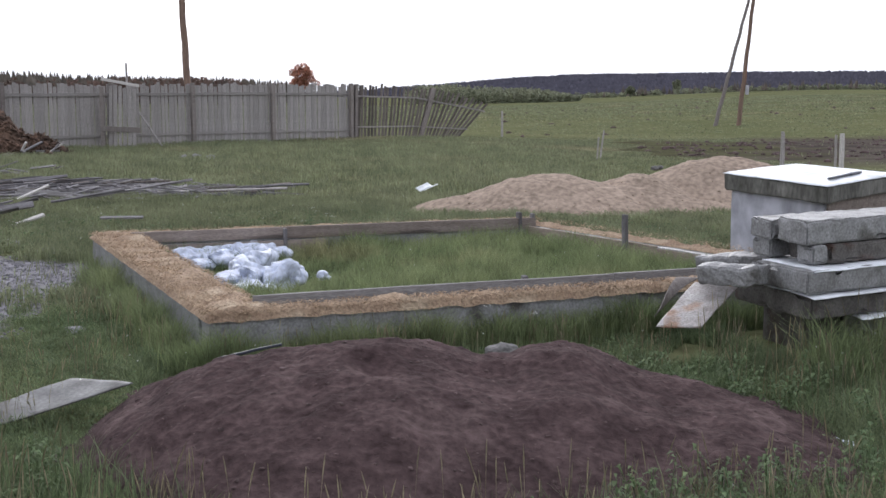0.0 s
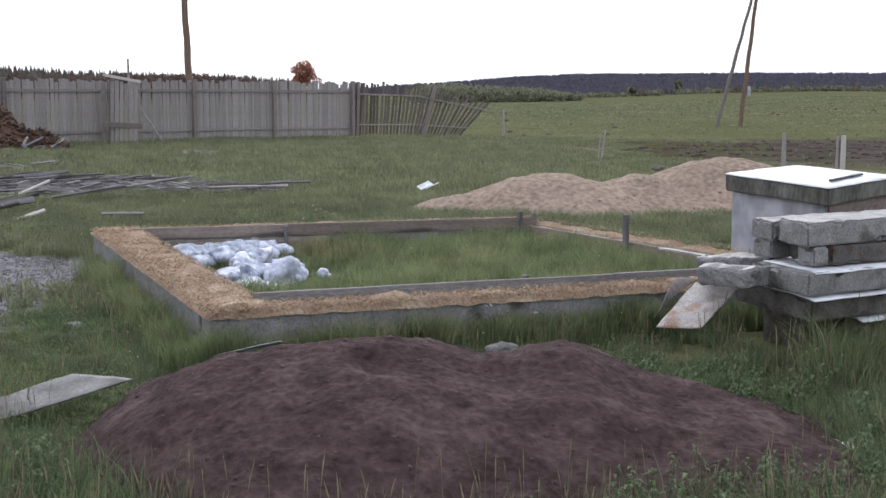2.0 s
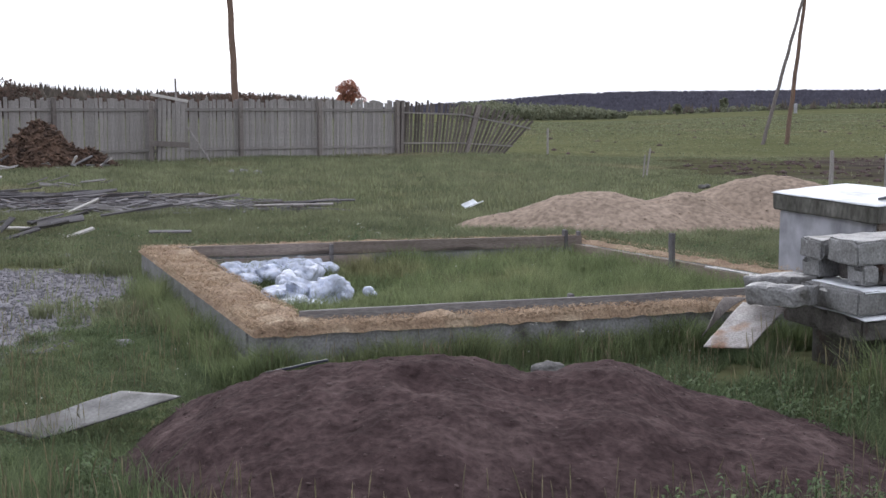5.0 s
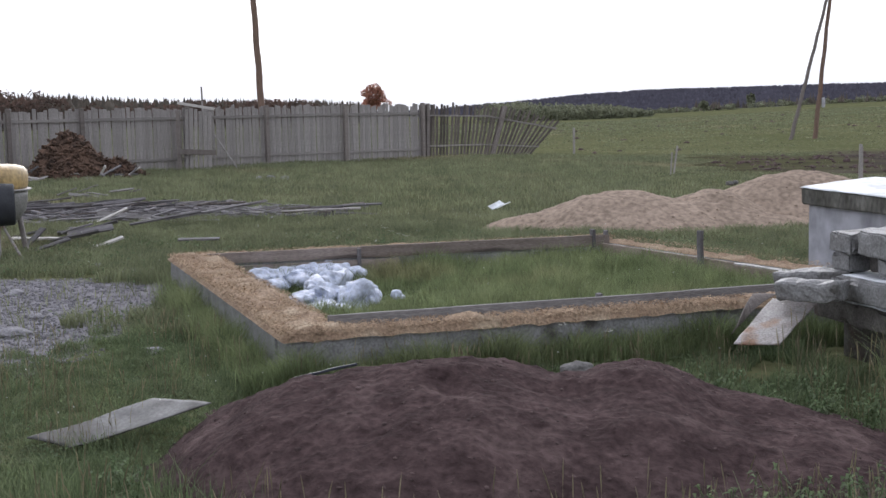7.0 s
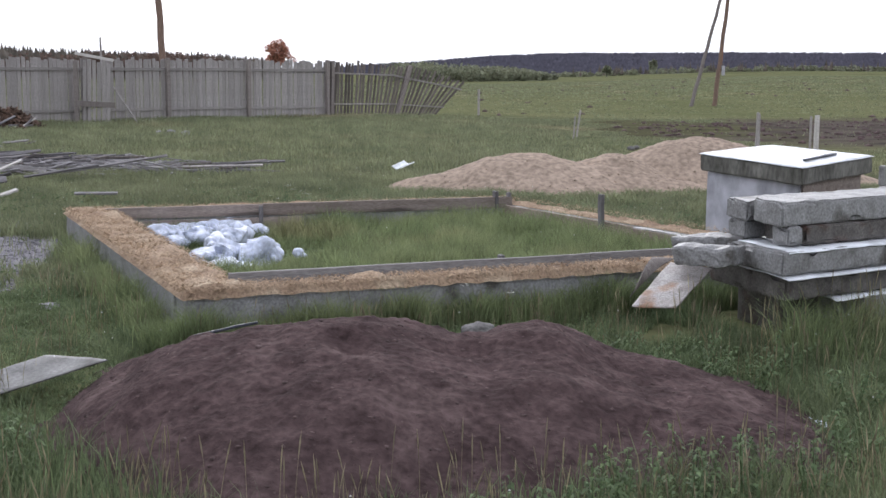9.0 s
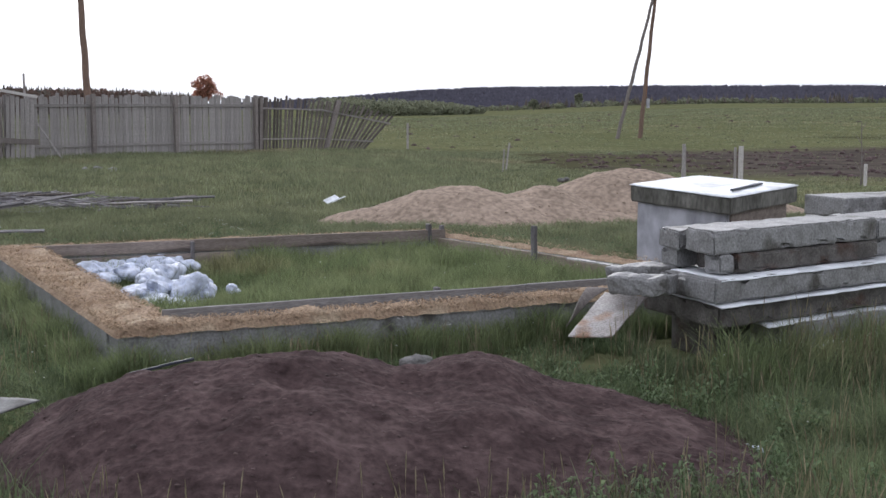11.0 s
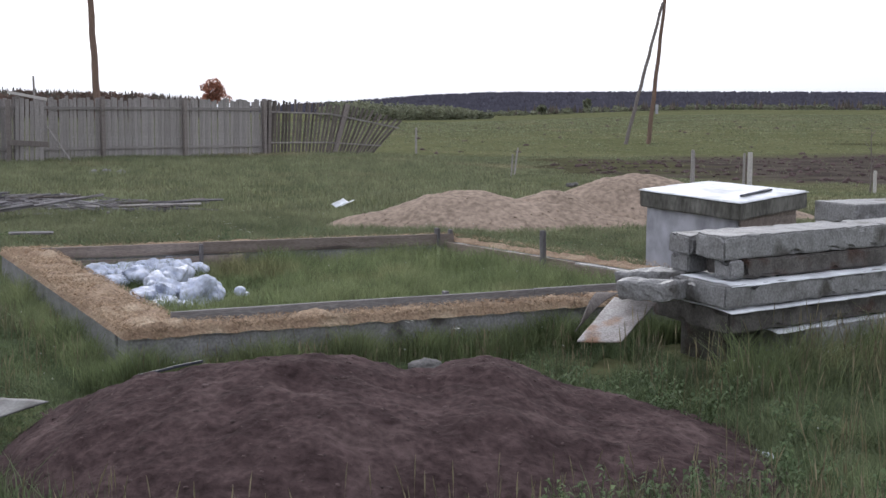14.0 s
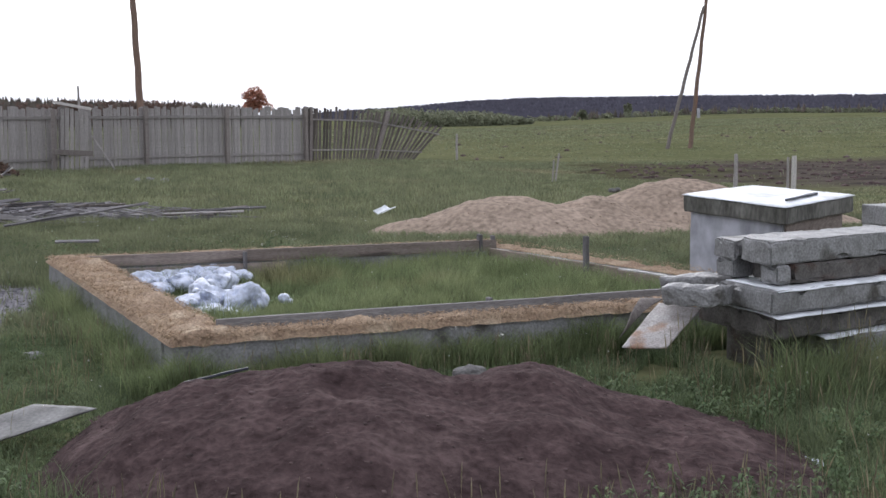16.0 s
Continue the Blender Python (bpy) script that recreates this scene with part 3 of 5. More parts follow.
def fence_run(a, b, label, spacing, lean0=0.0, lean1=0.0, h0=1.0, h1=1.0, posts=(), rails=((0.38, 0.09), (1.72, 0.1)), kinds=None):
    """A stretch of board fence from a to b; lean in degrees along the run, growing from lean0 to lean1."""
    a, b = Vector(a), Vector(b)
    d = b - a
    L, ang = d.length, math.atan2(d.y, d.x)
    f = empty("fence", Matrix.Translation((a.x, a.y, ground_z(a.x, a.y))) @ Matrix.Rotation(ang, 4, "Z"), label, "fence", "fence sections")
    rng = random.Random(int(L * 100))

    def lean(s):
        return radians(lean0 + (lean1 - lean0) * s ** 2.3)

    n = int(L / spacing)
    for k in range(n):
        s = (k + 0.5) / n
        ob = new("picket", rng.choice(kinds or PICKETS))
        ob.parent = f
        th = lean(s) + radians(rng.uniform(-1.2, 1.2))
        sc = h0 + (h1 - h0) * s
        ob.matrix_basis = Matrix.Translation((s * L + rng.uniform(-0.012, 0.012), rng.uniform(-0.012, 0.012), -0.02)) @ Matrix.Rotation(th, 4, "Y") @ Matrix.Diagonal((1, 1, sc * rng.uniform(0.975, 1.02), 1))
    pieces = max(1, round(L / 3.2))
    for z, w in rails:
        for k in range(pieces):
            s0, s1 = k / pieces, (k + 1) / pieces
            p = Vector((s0 * L + math.sin(lean(s0)) * z, 0, z * math.cos(lean(s0)) * (h0 + (h1 - h0) * s0)))
            q = Vector((s1 * L + math.sin(lean(s1)) * z, 0, z * math.cos(lean(s1)) * (h0 + (h1 - h0) * s1)))
            bm = bmesh.new()
            box(bm, (q - p).length + 0.04, 0.04, w, None, 0.004)
            ob = part("rail", bm, M_RAIL, f, "weathered grey rail")
            ob.matrix_basis = Matrix.Translation((p + q) / 2 + Vector((0, -0.035, -w / 2 + 0.012 * (k % 2)))) @ Matrix.Rotation(-math.atan2((q - p).z, (q - p).x), 4, "Y")
    for s in posts:
        bm = rough_beam(2.2 * (h0 + (h1 - h0) * s), 0.15, 0.12, 0.006, s, 0.3, 0.01)
        ob = part("post", bm, M_BROWN, f, "dark brown fence post")
        ob.matrix_basis = Matrix.Translation((s * L, -0.12, -0.1)) @ Matrix.Rotation(lean(s), 4, "Y") @ Matrix.Rotation(radians(-90), 4, "Y")
    return f


fence_run((-25.5, 27.6), (-13.6, 38.1), "tall grey weathered board fence behind the wood heap", 0.126, posts=(0.2, 0.42, 0.64, 0.86))
fence_run((-13.6, 38.1), (-10.7, 40.6), "tall grey weathered board fence beside the old gate", 0.126, posts=(0.02, 0.96))
fence_run((-10.35, 40.9), (-6.05, 44.4), "tall grey weathered board fence with a dark post", 0.126, posts=(0.42, 0.99))
fence_run((-6.05, 44.4), (-3.4, 46.5), "tall grey weathered board fence, its boards closely set", 0.126, posts=(0.98,))
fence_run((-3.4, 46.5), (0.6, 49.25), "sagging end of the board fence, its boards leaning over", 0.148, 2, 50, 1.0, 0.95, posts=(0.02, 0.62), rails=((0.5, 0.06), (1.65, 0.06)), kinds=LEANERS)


def build_gate():
    g = empty("fence_gate", Matrix.Translation((-10.75, 39.85, 0)) @ Matrix.Rotation(radians(8), 4, "Z"), "narrow old board gate with a slanting cap batten, hanging askew", "gate")
    for k in range(6):
        ob = new("picket", PICKETS[(k * 3) % 10])
        ob.parent = g
        ob.matrix_basis = Matrix.Translation((0.06 + k * 0.15, -0.25 - 0.02 * k, -0.02)) @ Matrix.Rotation(radians(1.5), 4, "Y") @ Matrix.Diagonal((1, 1, 1.0 - 0.012 * k, 1))
    for z, tilt, w, mt in ((2.08, 11, 0.09, M_WOOD_LT), (0.55, 3, 0.17, M_BROWN)):
        bm = bmesh.new()
        box(bm, 1.2, 0.05, w, None, 0.004)
        ob = part("batten", bm, mt, g, "slanting cross batten")
        ob.matrix_basis = Matrix.Translation((0.42, -0.34, z)) @ Matrix.Rotation(radians(tilt), 4, "Y")
    ob = part("post", rough_beam(2.1, 0.15, 0.13, 0.006, 1.0, 0.3, 0.01), M_BROWN, g, "dark gate post")
    ob.matrix_basis = Matrix.Translation((-0.12, -0.15, -0.1)) @ Matrix.Rotation(radians(-90), 4, "Y")
    bm = bmesh.new()
    rod(bm, (0.98, -0.4, 1.2), (1.75, -0.75, 0.05), 0.03)
    part("brace", bm, M_WOOD, g, "thin slanting prop")
    bm = bmesh.new()
    rod(bm, (0.62, 0.1, -0.1), (0.58, 0.1, 2.75), 0.045, 0.03)
    part("pole", bm, M_WOOD, g, "thin upright stick above the gate")


build_gate()

# ---- utility poles ----
def utility_pole():
    p = empty("utility_pole", pose(-9.08, 44.6, 0, 0, -2.4, 0), "tall round weathered wooden utility pole behind the fence", "utility pole")
    bm = bmesh.new()
    tube(bm, [(0.012 * math.sin(k * 1.3), 0.008 * math.cos(k * 1.7), k * 0.35 - 0.3) for k in range(25)], [0.135 - 0.0016 * k + 0.004 * math.sin(k * 2.7) for k in range(25)], 14)
    part("shaft", bm, M_POLE, p, smooth=True)


utility_pole()


def a_frame_pole():
    p = empty("a_frame_pole", pose(0, 0, 0), "two-legged wooden power-line pole standing in the pasture", "utility pole")
    br, bl, top = Vector((15.6, 65.5, ground_z(15.6, 65.5) - 0.3)), Vector((14.25, 65.2, ground_z(14.25, 65.2) - 0.3)), Vector((16.5, 65.6, 9.0))
    bm = bmesh.new()
    n = 14
    tube(bm, [br.lerp(top, k / n) + Vector((0.018 * math.sin(k * 1.9), 0, 0)) for k in range(n + 1)], [0.125 - 0.003 * k for k in range(n + 1)])
    part("shaft", bm, M_POLE, p, "main upright leg")
    end = br.lerp(top, 0.84) + Vector((-0.12, -0.08, 0))
    bm = bmesh.new()
    tube(bm, [bl.lerp(end, k / n) + Vector((0.02 * math.sin(k * 2.3), 0, 0)) for k in range(n + 1)], [0.105 - 0.002 * k for k in range(n + 1)])
    part("brace_leg", bm, M_BROWN, p, "slanting brace leg")
    bm = bmesh.new()
    at = br.lerp(top, 0.205)
    box(bm, 0.16, 0.14, 0.5, Matrix.Translation(at + Vector((0.25, -0.05, 0))), 0.02)
    part("box", bm, M_CONC_LT, p, "small pale box on the pole")


a_frame_pole()


# ---- posts and stakes in the pasture ----
def field_post(x, y, h, w, lean, material, label, ydeg=0):
    bm = rough_beam(h + 0.25, w, w * 0.6, 0.004, x, 0.15, 0.004)
    bm.transform(Matrix.Rotation(radians(-90), 4, "Y"))
    ob = part("fence_stake", bm, material)
    ob.matrix_world = Matrix.Translation((x, y, ground_z(x, y) - 0.25)) @ pose(0, 0, 0, ydeg, lean, 20)
    return tagged(ob, label, "stake", "pasture stakes")


field_post(2.4, 49.8, 1.05, 0.1, 0, M_WOOD, "thin grey wooden stake in the pasture")
field_post(4.1, 32.4, 0.78, 0.05, 8, M_WOOD, "thin grey leaning wooden stake beside another")
field_post(4.05, 32.5, 0.6, 0.045, 4, M_WOOD, "short thin grey wooden stake beside another")
field_post(7.5, 27.3, 0.85, 0.07, 1, M_WOOD, "thin dark grey stake, one of a pair")
field_post(7.57, 27.4, 0.8, 0.035, 0, M_WOOD, "thin grey stake, one of a pair")
field_post(8.55, 26.4, 0.85, 0.1, 0, M_WOOD_LT, "pale flat board stake at the edge of the mud")
field_post(8.47, 26.6, 0.82, 0.05, 0, M_WOOD, "thin weathered stake beside a pale board")
field_post(11.1, 25.8, 0.5, 0.07, 0, M_WOOD_LT, "pale stake beside a thin branch")
bm = bmesh.new()
for k in range(5):
    rod(bm, (0.02 * math.sin(k), 0, 0.3 * k - 0.1), (0.02 * math.sin(k + 1), 0, 0.3 * (k + 1) - 0.1), 0.022 - 0.003 * k, 0.019 - 0.003 * k, 6)
    rod(bm, (0.02 * math.sin(k), 0, 0.3 * k), (0.12 * (-1) ** k, 0.05, 0.3 * k + 0.22), 0.008, 0.004, 5)
ob = part("dry_sapling", bm, M_BROWN)
ob.location = (11.02, 25.9, ground_z(11, 25.9))
tagged(ob, "thin bare dry sapling beside a pale stake", "sapling")


# ---- boxed well with a concrete lid ----
def quad_prism(c, z_drop, bm=None):
    """A slab whose top corners are c (Vectors, in order), z_drop thick."""
    bm = bm or bmesh.new()
    t = [bm.verts.new(v) for v in c]
    b = [bm.verts.new(v - Vector((0, 0, z_drop))) for v in c]
    bm.faces.new(t)
    bm.faces.new(b[::-1])
    for k in range(4):
        bm.faces.new((t[k], b[k], b[(k + 1) % 4], t[(k + 1) % 4]))
    bmesh.ops.recalc_face_normals(bm, faces=bm.faces[:])
    return bm


LID = [Vector(v) for v in ((2.83, 12.4, 0.905), (3.62, 11.6, 0.825), (4.66, 12.6, 0.872), (3.83, 13.4, 0.935))]


def build_box():
    w = empty("covered_well_box", pose(0, 0, 0), "pale plastered box under a thick stained concrete lid", "well box")
    mid = sum(LID, Vector()) / 4
    base = [mid + (v - mid) * 0.86 for v in LID]
    base[0] = LID[0] + (LID[1] - LID[0]) * 0.05 + (LID[3] - LID[0]) * 0.03
    for v in base:
        v.z -= 0.16
    bm = quad_prism(base, 1.1)
    bmesh.ops.bevel(bm, geom=bm.edges[:], offset=0.012, segments=2, affect="EDGES")
    bmesh.ops.subdivide_edges(bm, edges=bm.edges[:], cuts=5, use_grid_fill=True)
    part("body", rough(bm, 0.006, 5.0), M_CONC_LT, w, "pale plastered wall of the box")
    bm = quad_prism(LID, 0.165)
    bmesh.ops.bevel(bm, geom=bm.edges[:], offset=0.012, segments=2, affect="EDGES")
    bmesh.ops.subdivide_edges(bm, edges=bm.edges[:], cuts=7, use_grid_fill=True)
    part("lid", rough(bm, 0.008, 7.0), M_LID, w, "thick stained concrete lid")
    a, b = base[1].lerp(base[2], 0.03), base[1].lerp(base[2], 0.97)
    out = Vector((b.y - a.y, a.x - b.x, 0)).normalized() * 0.022
    bm = quad_prism([a + out * 0.2, b + out * 0.2, b + out * 1.2, a + out * 1.2], 0.9)
    part("side_board", bm, M_BOARD_BR, w, "brown boarded side of the box")
    # a white sheet that covers the lid and hangs a little over its rim
    nx = 40
    verts = []
    for j in range(nx):
        for i in range(nx):
            s, t = -0.008 + 1.016 * i / (nx - 1), -0.008 + 1.016 * j / (nx - 1)
            p = LID[0].lerp(LID[1], s).lerp(LID[3].lerp(LID[2], s), t)
            e = min(s, 1 - s, t, 1 - t)
            verts.append((p.x, p.y, p.z + 0.016 + 0.006 * fbm(p.x, p.y, 0.5, 3.0) - (0.012 if e < 0.004 else 0)))
    i = np.arange(nx * nx).reshape(nx, nx)
    faces = np.stack([i[:-1, :-1], i[:-1, 1:], i[1:, 1:], i[1:, :-1]], -1).reshape(-1, 4)
    ob = bulk("cover_sheet", verts, faces, M_WHITE, None, True)
    mod = ob.modifiers.new("thickness", "SOLIDIFY")
    mod.thickness = 0.004
    tagged(ob, "smooth white sheet lying on the concrete lid", "sheet")
    a, b = LID[0].lerp(LID[1], 0.86).lerp(LID[3].lerp(LID[2], 0.86), 0.22), LID[0].lerp(LID[1], 0.8).lerp(LID[3].lerp(LID[2], 0.8), 0.74)
    bm = bmesh.new()
    d = b - a
    box(bm, d.length, 0.03, 0.022, Matrix.Translation((a + b) / 2 + Vector((0, 0, 0.022))) @ Matrix.Rotation(math.atan2(d.y, d.x), 4, "Z") @ Matrix.Rotation(-math.atan2(d.z, d.xy.length), 4, "Y"), 0.004)
    box(bm, d.length * 0.35, 0.05, 0.02, Matrix.Translation(a.lerp(b, 0.82) + Vector((0, 0, 0.024))) @ Matrix.Rotation(math.atan2(d.y, d.x), 4, "Z") @ Matrix.Rotation(-math.atan2(d.z, d.xy.length), 4, "Y"), 0.004)
    tagged(part("metal_bar", bm, M_BLACK), "dark metal bar lying on the white sheet", "bar")


build_box()

# ---- stack of concrete beams and slabs ----
SU, SV = Vector((math.cos(radians(31)), math.sin(radians(31)))), Vector((math.cos(radians(108)), math.sin(radians(108))))
SK = Vector((2.21, 7.37))


def stack_at(u, v):
    p = SK + SU * u + SV * v
    return p.x, p.y


def slab(name, u0, u1, v0, v1, z0, z1, material, label, category, group, seed, chip=0.004):
    c = [Vector((*stack_at(u, v), z1)) for u, v in ((u0, v0), (u1, v0), (u1, v1), (u0, v1))]
    bm = quad_prism(c, z1 - z0)
    bmesh.ops.bevel(bm, geom=bm.edges[:], offset=0.012, segments=2, affect="EDGES")
    for ax, lo, hi in ((0, u0, u1), (1, v0, v1)):
        d, side = (SU, SV)[ax], (SV, SU)[ax]
        no = Vector((-side.y, side.x, 0))
        n = max(2, min(70, int((hi - lo) / 0.035)))
        for k in range(1, n):
            p = SK + d * (lo + (hi - lo) * k / n)
            bmesh.ops.bisect_plane(bm, geom=bm.verts[:] + bm.edges[:] + bm.faces[:], plane_co=(p.x, p.y, 0), plane_no=no)
    for k in range(1, 4):
        bmesh.ops.bisect_plane(bm, geom=bm.verts[:] + bm.edges[:] + bm.faces[:], plane_co=(0, 0, z0 + (z1 - z0) * k / 4), plane_no=(0, 0, 1))
    mid = Vector((*stack_at((u0 + u1) / 2, (v0 + v1) / 2), (z0 + z1) / 2))
    det = SU.x * SV.y - SU.y * SV.x
    for v in bm.verts:   # broken arrises: only what lies on an edge is knocked off
        w = v.co.xy - SK
        u, q = (w.x * SV.y - w.y * SV.x) / det, (SU.x * w.y - SU.y * w.x) / det
        on = sum(min(a - lo, hi - a) < 0.018 for a, lo, hi in ((u, u0, u1), (q, v0, v1), (v.co.z, z0, z1)))
        if on > 1:
            k = max(0.0, noise.noise(v.co * 8 + Vector((seed, 0, 0))) - 0.22) * 0.075 + max(0.0, noise.noise(v.co * 23 + Vector((0, seed, 0)))) * 0.006
            inward = Vector((*((SU * (1 if u < (u0 + u1) / 2 else -1) * (min(u - u0, u1 - u) < 0.018)) + SV * (1 if q < (v0 + v1) / 2 else -1) * (min(q - v0, v1 - q) < 0.018)), (1 if v.co.z < mid.z else -1) * (min(v.co.z - z0, z1 - v.co.z) < 0.018)))
            v.co += inward * k
    ob = part(name, rough(bm, chip, 13.0, seed), material)
    return tagged(ob, label, category, group)


def sheet_layer(u0, u1, v0, v1, z, seed, label):
    """A thin white sheet between two layers, its rim uneven."""
    nx, ny = 40, 14
    verts = []
    for j in range(ny):
        for i in range(nx):
            u, v = u0 + (u1 - u0) * i / (nx - 1), v0 + (v1 - v0) * j / (ny - 1)
            if j == 0:
                v += 0.025 * noise.noise(Vector((u * 5, seed, 0))) - 0.012
            if i == 0:
                u += 0.02 * noise.noise(Vector((v * 6, seed, 4)))
            x, y = stack_at(u, v)
            verts.append((x, y, z + 0.004 * noise.noise(Vector((u * 7, v * 7, seed))) - (0.012 if j == 0 else 0)))
    i = np.arange(nx * ny).reshape(ny, nx)
    faces = np.stack([i[:-1, :-1], i[:-1, 1:], i[1:, 1:], i[1:, :-1]], -1).reshape(-1, 4)
    ob = bulk("spacer_sheet", verts, faces, M_WHITE, None, True)
    ob.modifiers.new("thickness", "SOLIDIFY").thickness = 0.006
    return tagged(ob, label, "sheet", "spacer sheets")


def build_stack():
    G, B = "stacked slabs", "stacked beams"
    slab("concrete_slab", -0.01, 3.2, 0.0, 0.78, 0.486, 0.628, M_CONC, "long grey concrete slab on other slabs", "slab", G, 1.0)
    sheet_layer(0.05, 3.2, 0.004, 0.78, 0.636, 1.0, "thin white sheet under the concrete beams")
    sheet_layer(0.03, 3.3, -0.012, 0.78, 0.474, 2.0, "thin white sheet between two concrete slabs")
    # this slab lies in shadow, which is put into its dark colour
    slab("concrete_slab", 0.08, 3.4, 0.06, 0.95, 0.31, 0.462, M_CONC_DK, "stained concrete slab in the middle of the stack, coloured darker for shade", "slab", G, 2.0)
    sheet_layer(0.5, 3.4, 0.02, 0.8, 0.298, 3.0, "thin white sheet low in the stack")
    slab("concrete_slab", 0.75, 3.6, -0.02, 0.8, 0.145, 0.288, M_CONC, "grey concrete slab low in the stack above the grass", "slab", G, 3.0)
    sheet_layer(0.85, 3.6, -0.04, 0.8, 0.135, 4.0, "thin white sheet near the bottom of the stack")
    slab("concrete_slab", 1.0, 3.6, 0.0, 0.8, -0.1, 0.125, M_CONC, "bottom concrete slab of the stack in tall grass", "slab", G, 4.0)
    # shadow of the hollow under the stack is put into the block's colour
    slab("support_block", 0.35, 0.75, 0.45, 0.95, -0.1, 0.285, M_CONC_DK, "block that carries the stack, coloured dark for the shade there", "block", "support blocks", 5.0)
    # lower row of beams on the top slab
    slab("concrete_beam", 0.24, 1.75, 0.09, 0.27, 0.645, 0.768, M_CONC_DK, "dark lower concrete beam, coloured for stain and shade", "beam", B, 6.0)
    # lighter end face of the lower beam, added as a block of its own
    slab("concrete_block", 0.1, 0.235, 0.085, 0.265, 0.645, 0.77, M_CONC, "short pale end of the lower concrete beam, a separate block", "block", "spacer blocks", 7.0)
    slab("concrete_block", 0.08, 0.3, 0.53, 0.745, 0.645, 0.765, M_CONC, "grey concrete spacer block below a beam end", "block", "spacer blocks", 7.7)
    # fills the shaded recess behind the front beam; the shade is its colour
    slab("concrete_beam", 0.22, 1.75, 0.3, 0.5, 0.645, 0.755, M_CONC_DK, "dark lower concrete beam, coloured for stain and shade", "beam", B, 8.0)
    slab("concrete_block", 1.77, 2.4, 0.17, 0.42, 0.645, 0.765, M_CONC, "grey concrete block between beams", "block", "spacer blocks", 9.0)
    # upper row
    slab("concrete_beam", 0.05, 1.72, 0.1, 0.42, 0.774, 0.925, M_CONC, "broad grey concrete beam with worn edges, upper layer", "beam", B, 10.0, 0.006)
    slab("concrete_beam", 0.03, 1.66, 0.46, 0.71, 0.77, 0.9, M_CONC, "grey concrete beam with a chipped end, upper layer", "beam", B, 11.0, 0.006)
    slab("concrete_beam", 1.75, 3.2, 0.12, 0.42, 0.774, 0.915, M_CONC, "grey concrete beam butted against another", "beam", B, 12.0)
    slab("concrete_beam", 1.76, 3.2, 0.45, 0.68, 0.645, 0.9, M_CONC, "grey concrete beam behind others", "beam", B, 13.0)
    # two broken beams that stick out past the slab
    for k, (a, b, w, z, lab) in enumerate((((1.69, 7.92), (2.02, 7.66), 0.16, 0.475, "broken concrete beam with a ragged end"), ((1.71, 8.2), (2.16, 8.0), 0.19, 0.5, "broken concrete beam with a whitish top"))):
        a, b = Vector(a), Vector(b)
        d = b - a
        bm = rough_beam(d.length, w, 0.13, 0.022, k * 3.0, 0.03, 0.022)
        ob = part("broken_beam", bm, M_CONC)
        ob.matrix_world = Matrix.Translation((a.x, a.y, z)) @ Matrix.Rotation(math.atan2(d.y, d.x), 4, "Z") @ Matrix.Rotation(radians(-3), 4, "Y")
        tagged(ob, lab, "beam", "broken beams")
    # a further pile, partly in view
    bm = rough_beam(2.4, 0.5, 0.165, 0.008, 5.0, 0.1, 0.015)
    ob = part("concrete_beam", bm, M_CONC)
    ob.matrix_world = pose(3.9, 9.95, 0.795, 0, 0, 20)
    tagged(ob, "short grey concrete beam on the further pile", "beam", B)
    bm = rough_beam(2.4, 0.7, 0.9, 0.008, 6.0, 0.1, 0.015)
    ob = part("concrete_block", bm, M_CONC)
    ob.matrix_world = pose(4.0, 10.0, -0.12, 0, 0, 20)
    tagged(ob, "large grey concrete block under a beam", "block", "large blocks")


build_stack()


# ---- bent metal plate below the stack ----
def bent_plate(name, corners, material, label, category, sag, seed, n=24, thick=0.006):
    c = [Vector(v) for v in corners]
    verts = []
    for j in range(n):
        for i in range(n):
            s, t = i / (n - 1), j / (n - 1)
            p = c[0].lerp(c[1], s).lerp(c[3].lerp(c[2], s), t)
            p = p + Vector((0, 0, sag * math.sin(t * math.pi) + 0.008 * noise.noise(p * 6 + Vector((seed, 0, 0)))))
            verts.append(tuple(p))
    i = np.arange(n * n).reshape(n, n)
    faces = np.stack([i[:-1, :-1], i[:-1, 1:], i[1:, 1:], i[1:, :-1]], -1).reshape(-1, 4)
    ob = bulk(name, verts, faces, material, None, True)
    ob.modifiers.new("thickness", "SOLIDIFY").thickness = thick
    return tagged(ob, label, category)


bent_plate("metal_plate", ((1.347, 7.7, 0.237), (1.598, 7.55, 0.257), (1.92, 7.95, 0.447), (1.692, 8.2, 0.444)), M_RUST, "slanting rust-edged metal plate below the concrete stack", "metal plate", 0.004, 2.0)
bent_plate("metal_offcut", ((1.38, 7.97, 0.25), (1.415, 7.95, 0.31), (1.584, 8.3, 0.458), (1.752, 8.35, 0.448)), M_BROWN, "dark bent offcut behind the slanting plate", "metal plate", 0.03, 5.0)
bent_plate("metal_sheet", ((-2.56, 6.12, 0.075), (-2.28, 5.98, 0.065), (-1.64, 6.36, 0.2), (-2.02, 6.55, 0.185)), M_SHEET, "thin bent pale metal sheet leaning on the soil heap", "metal sheet", -0.012, 9.0)

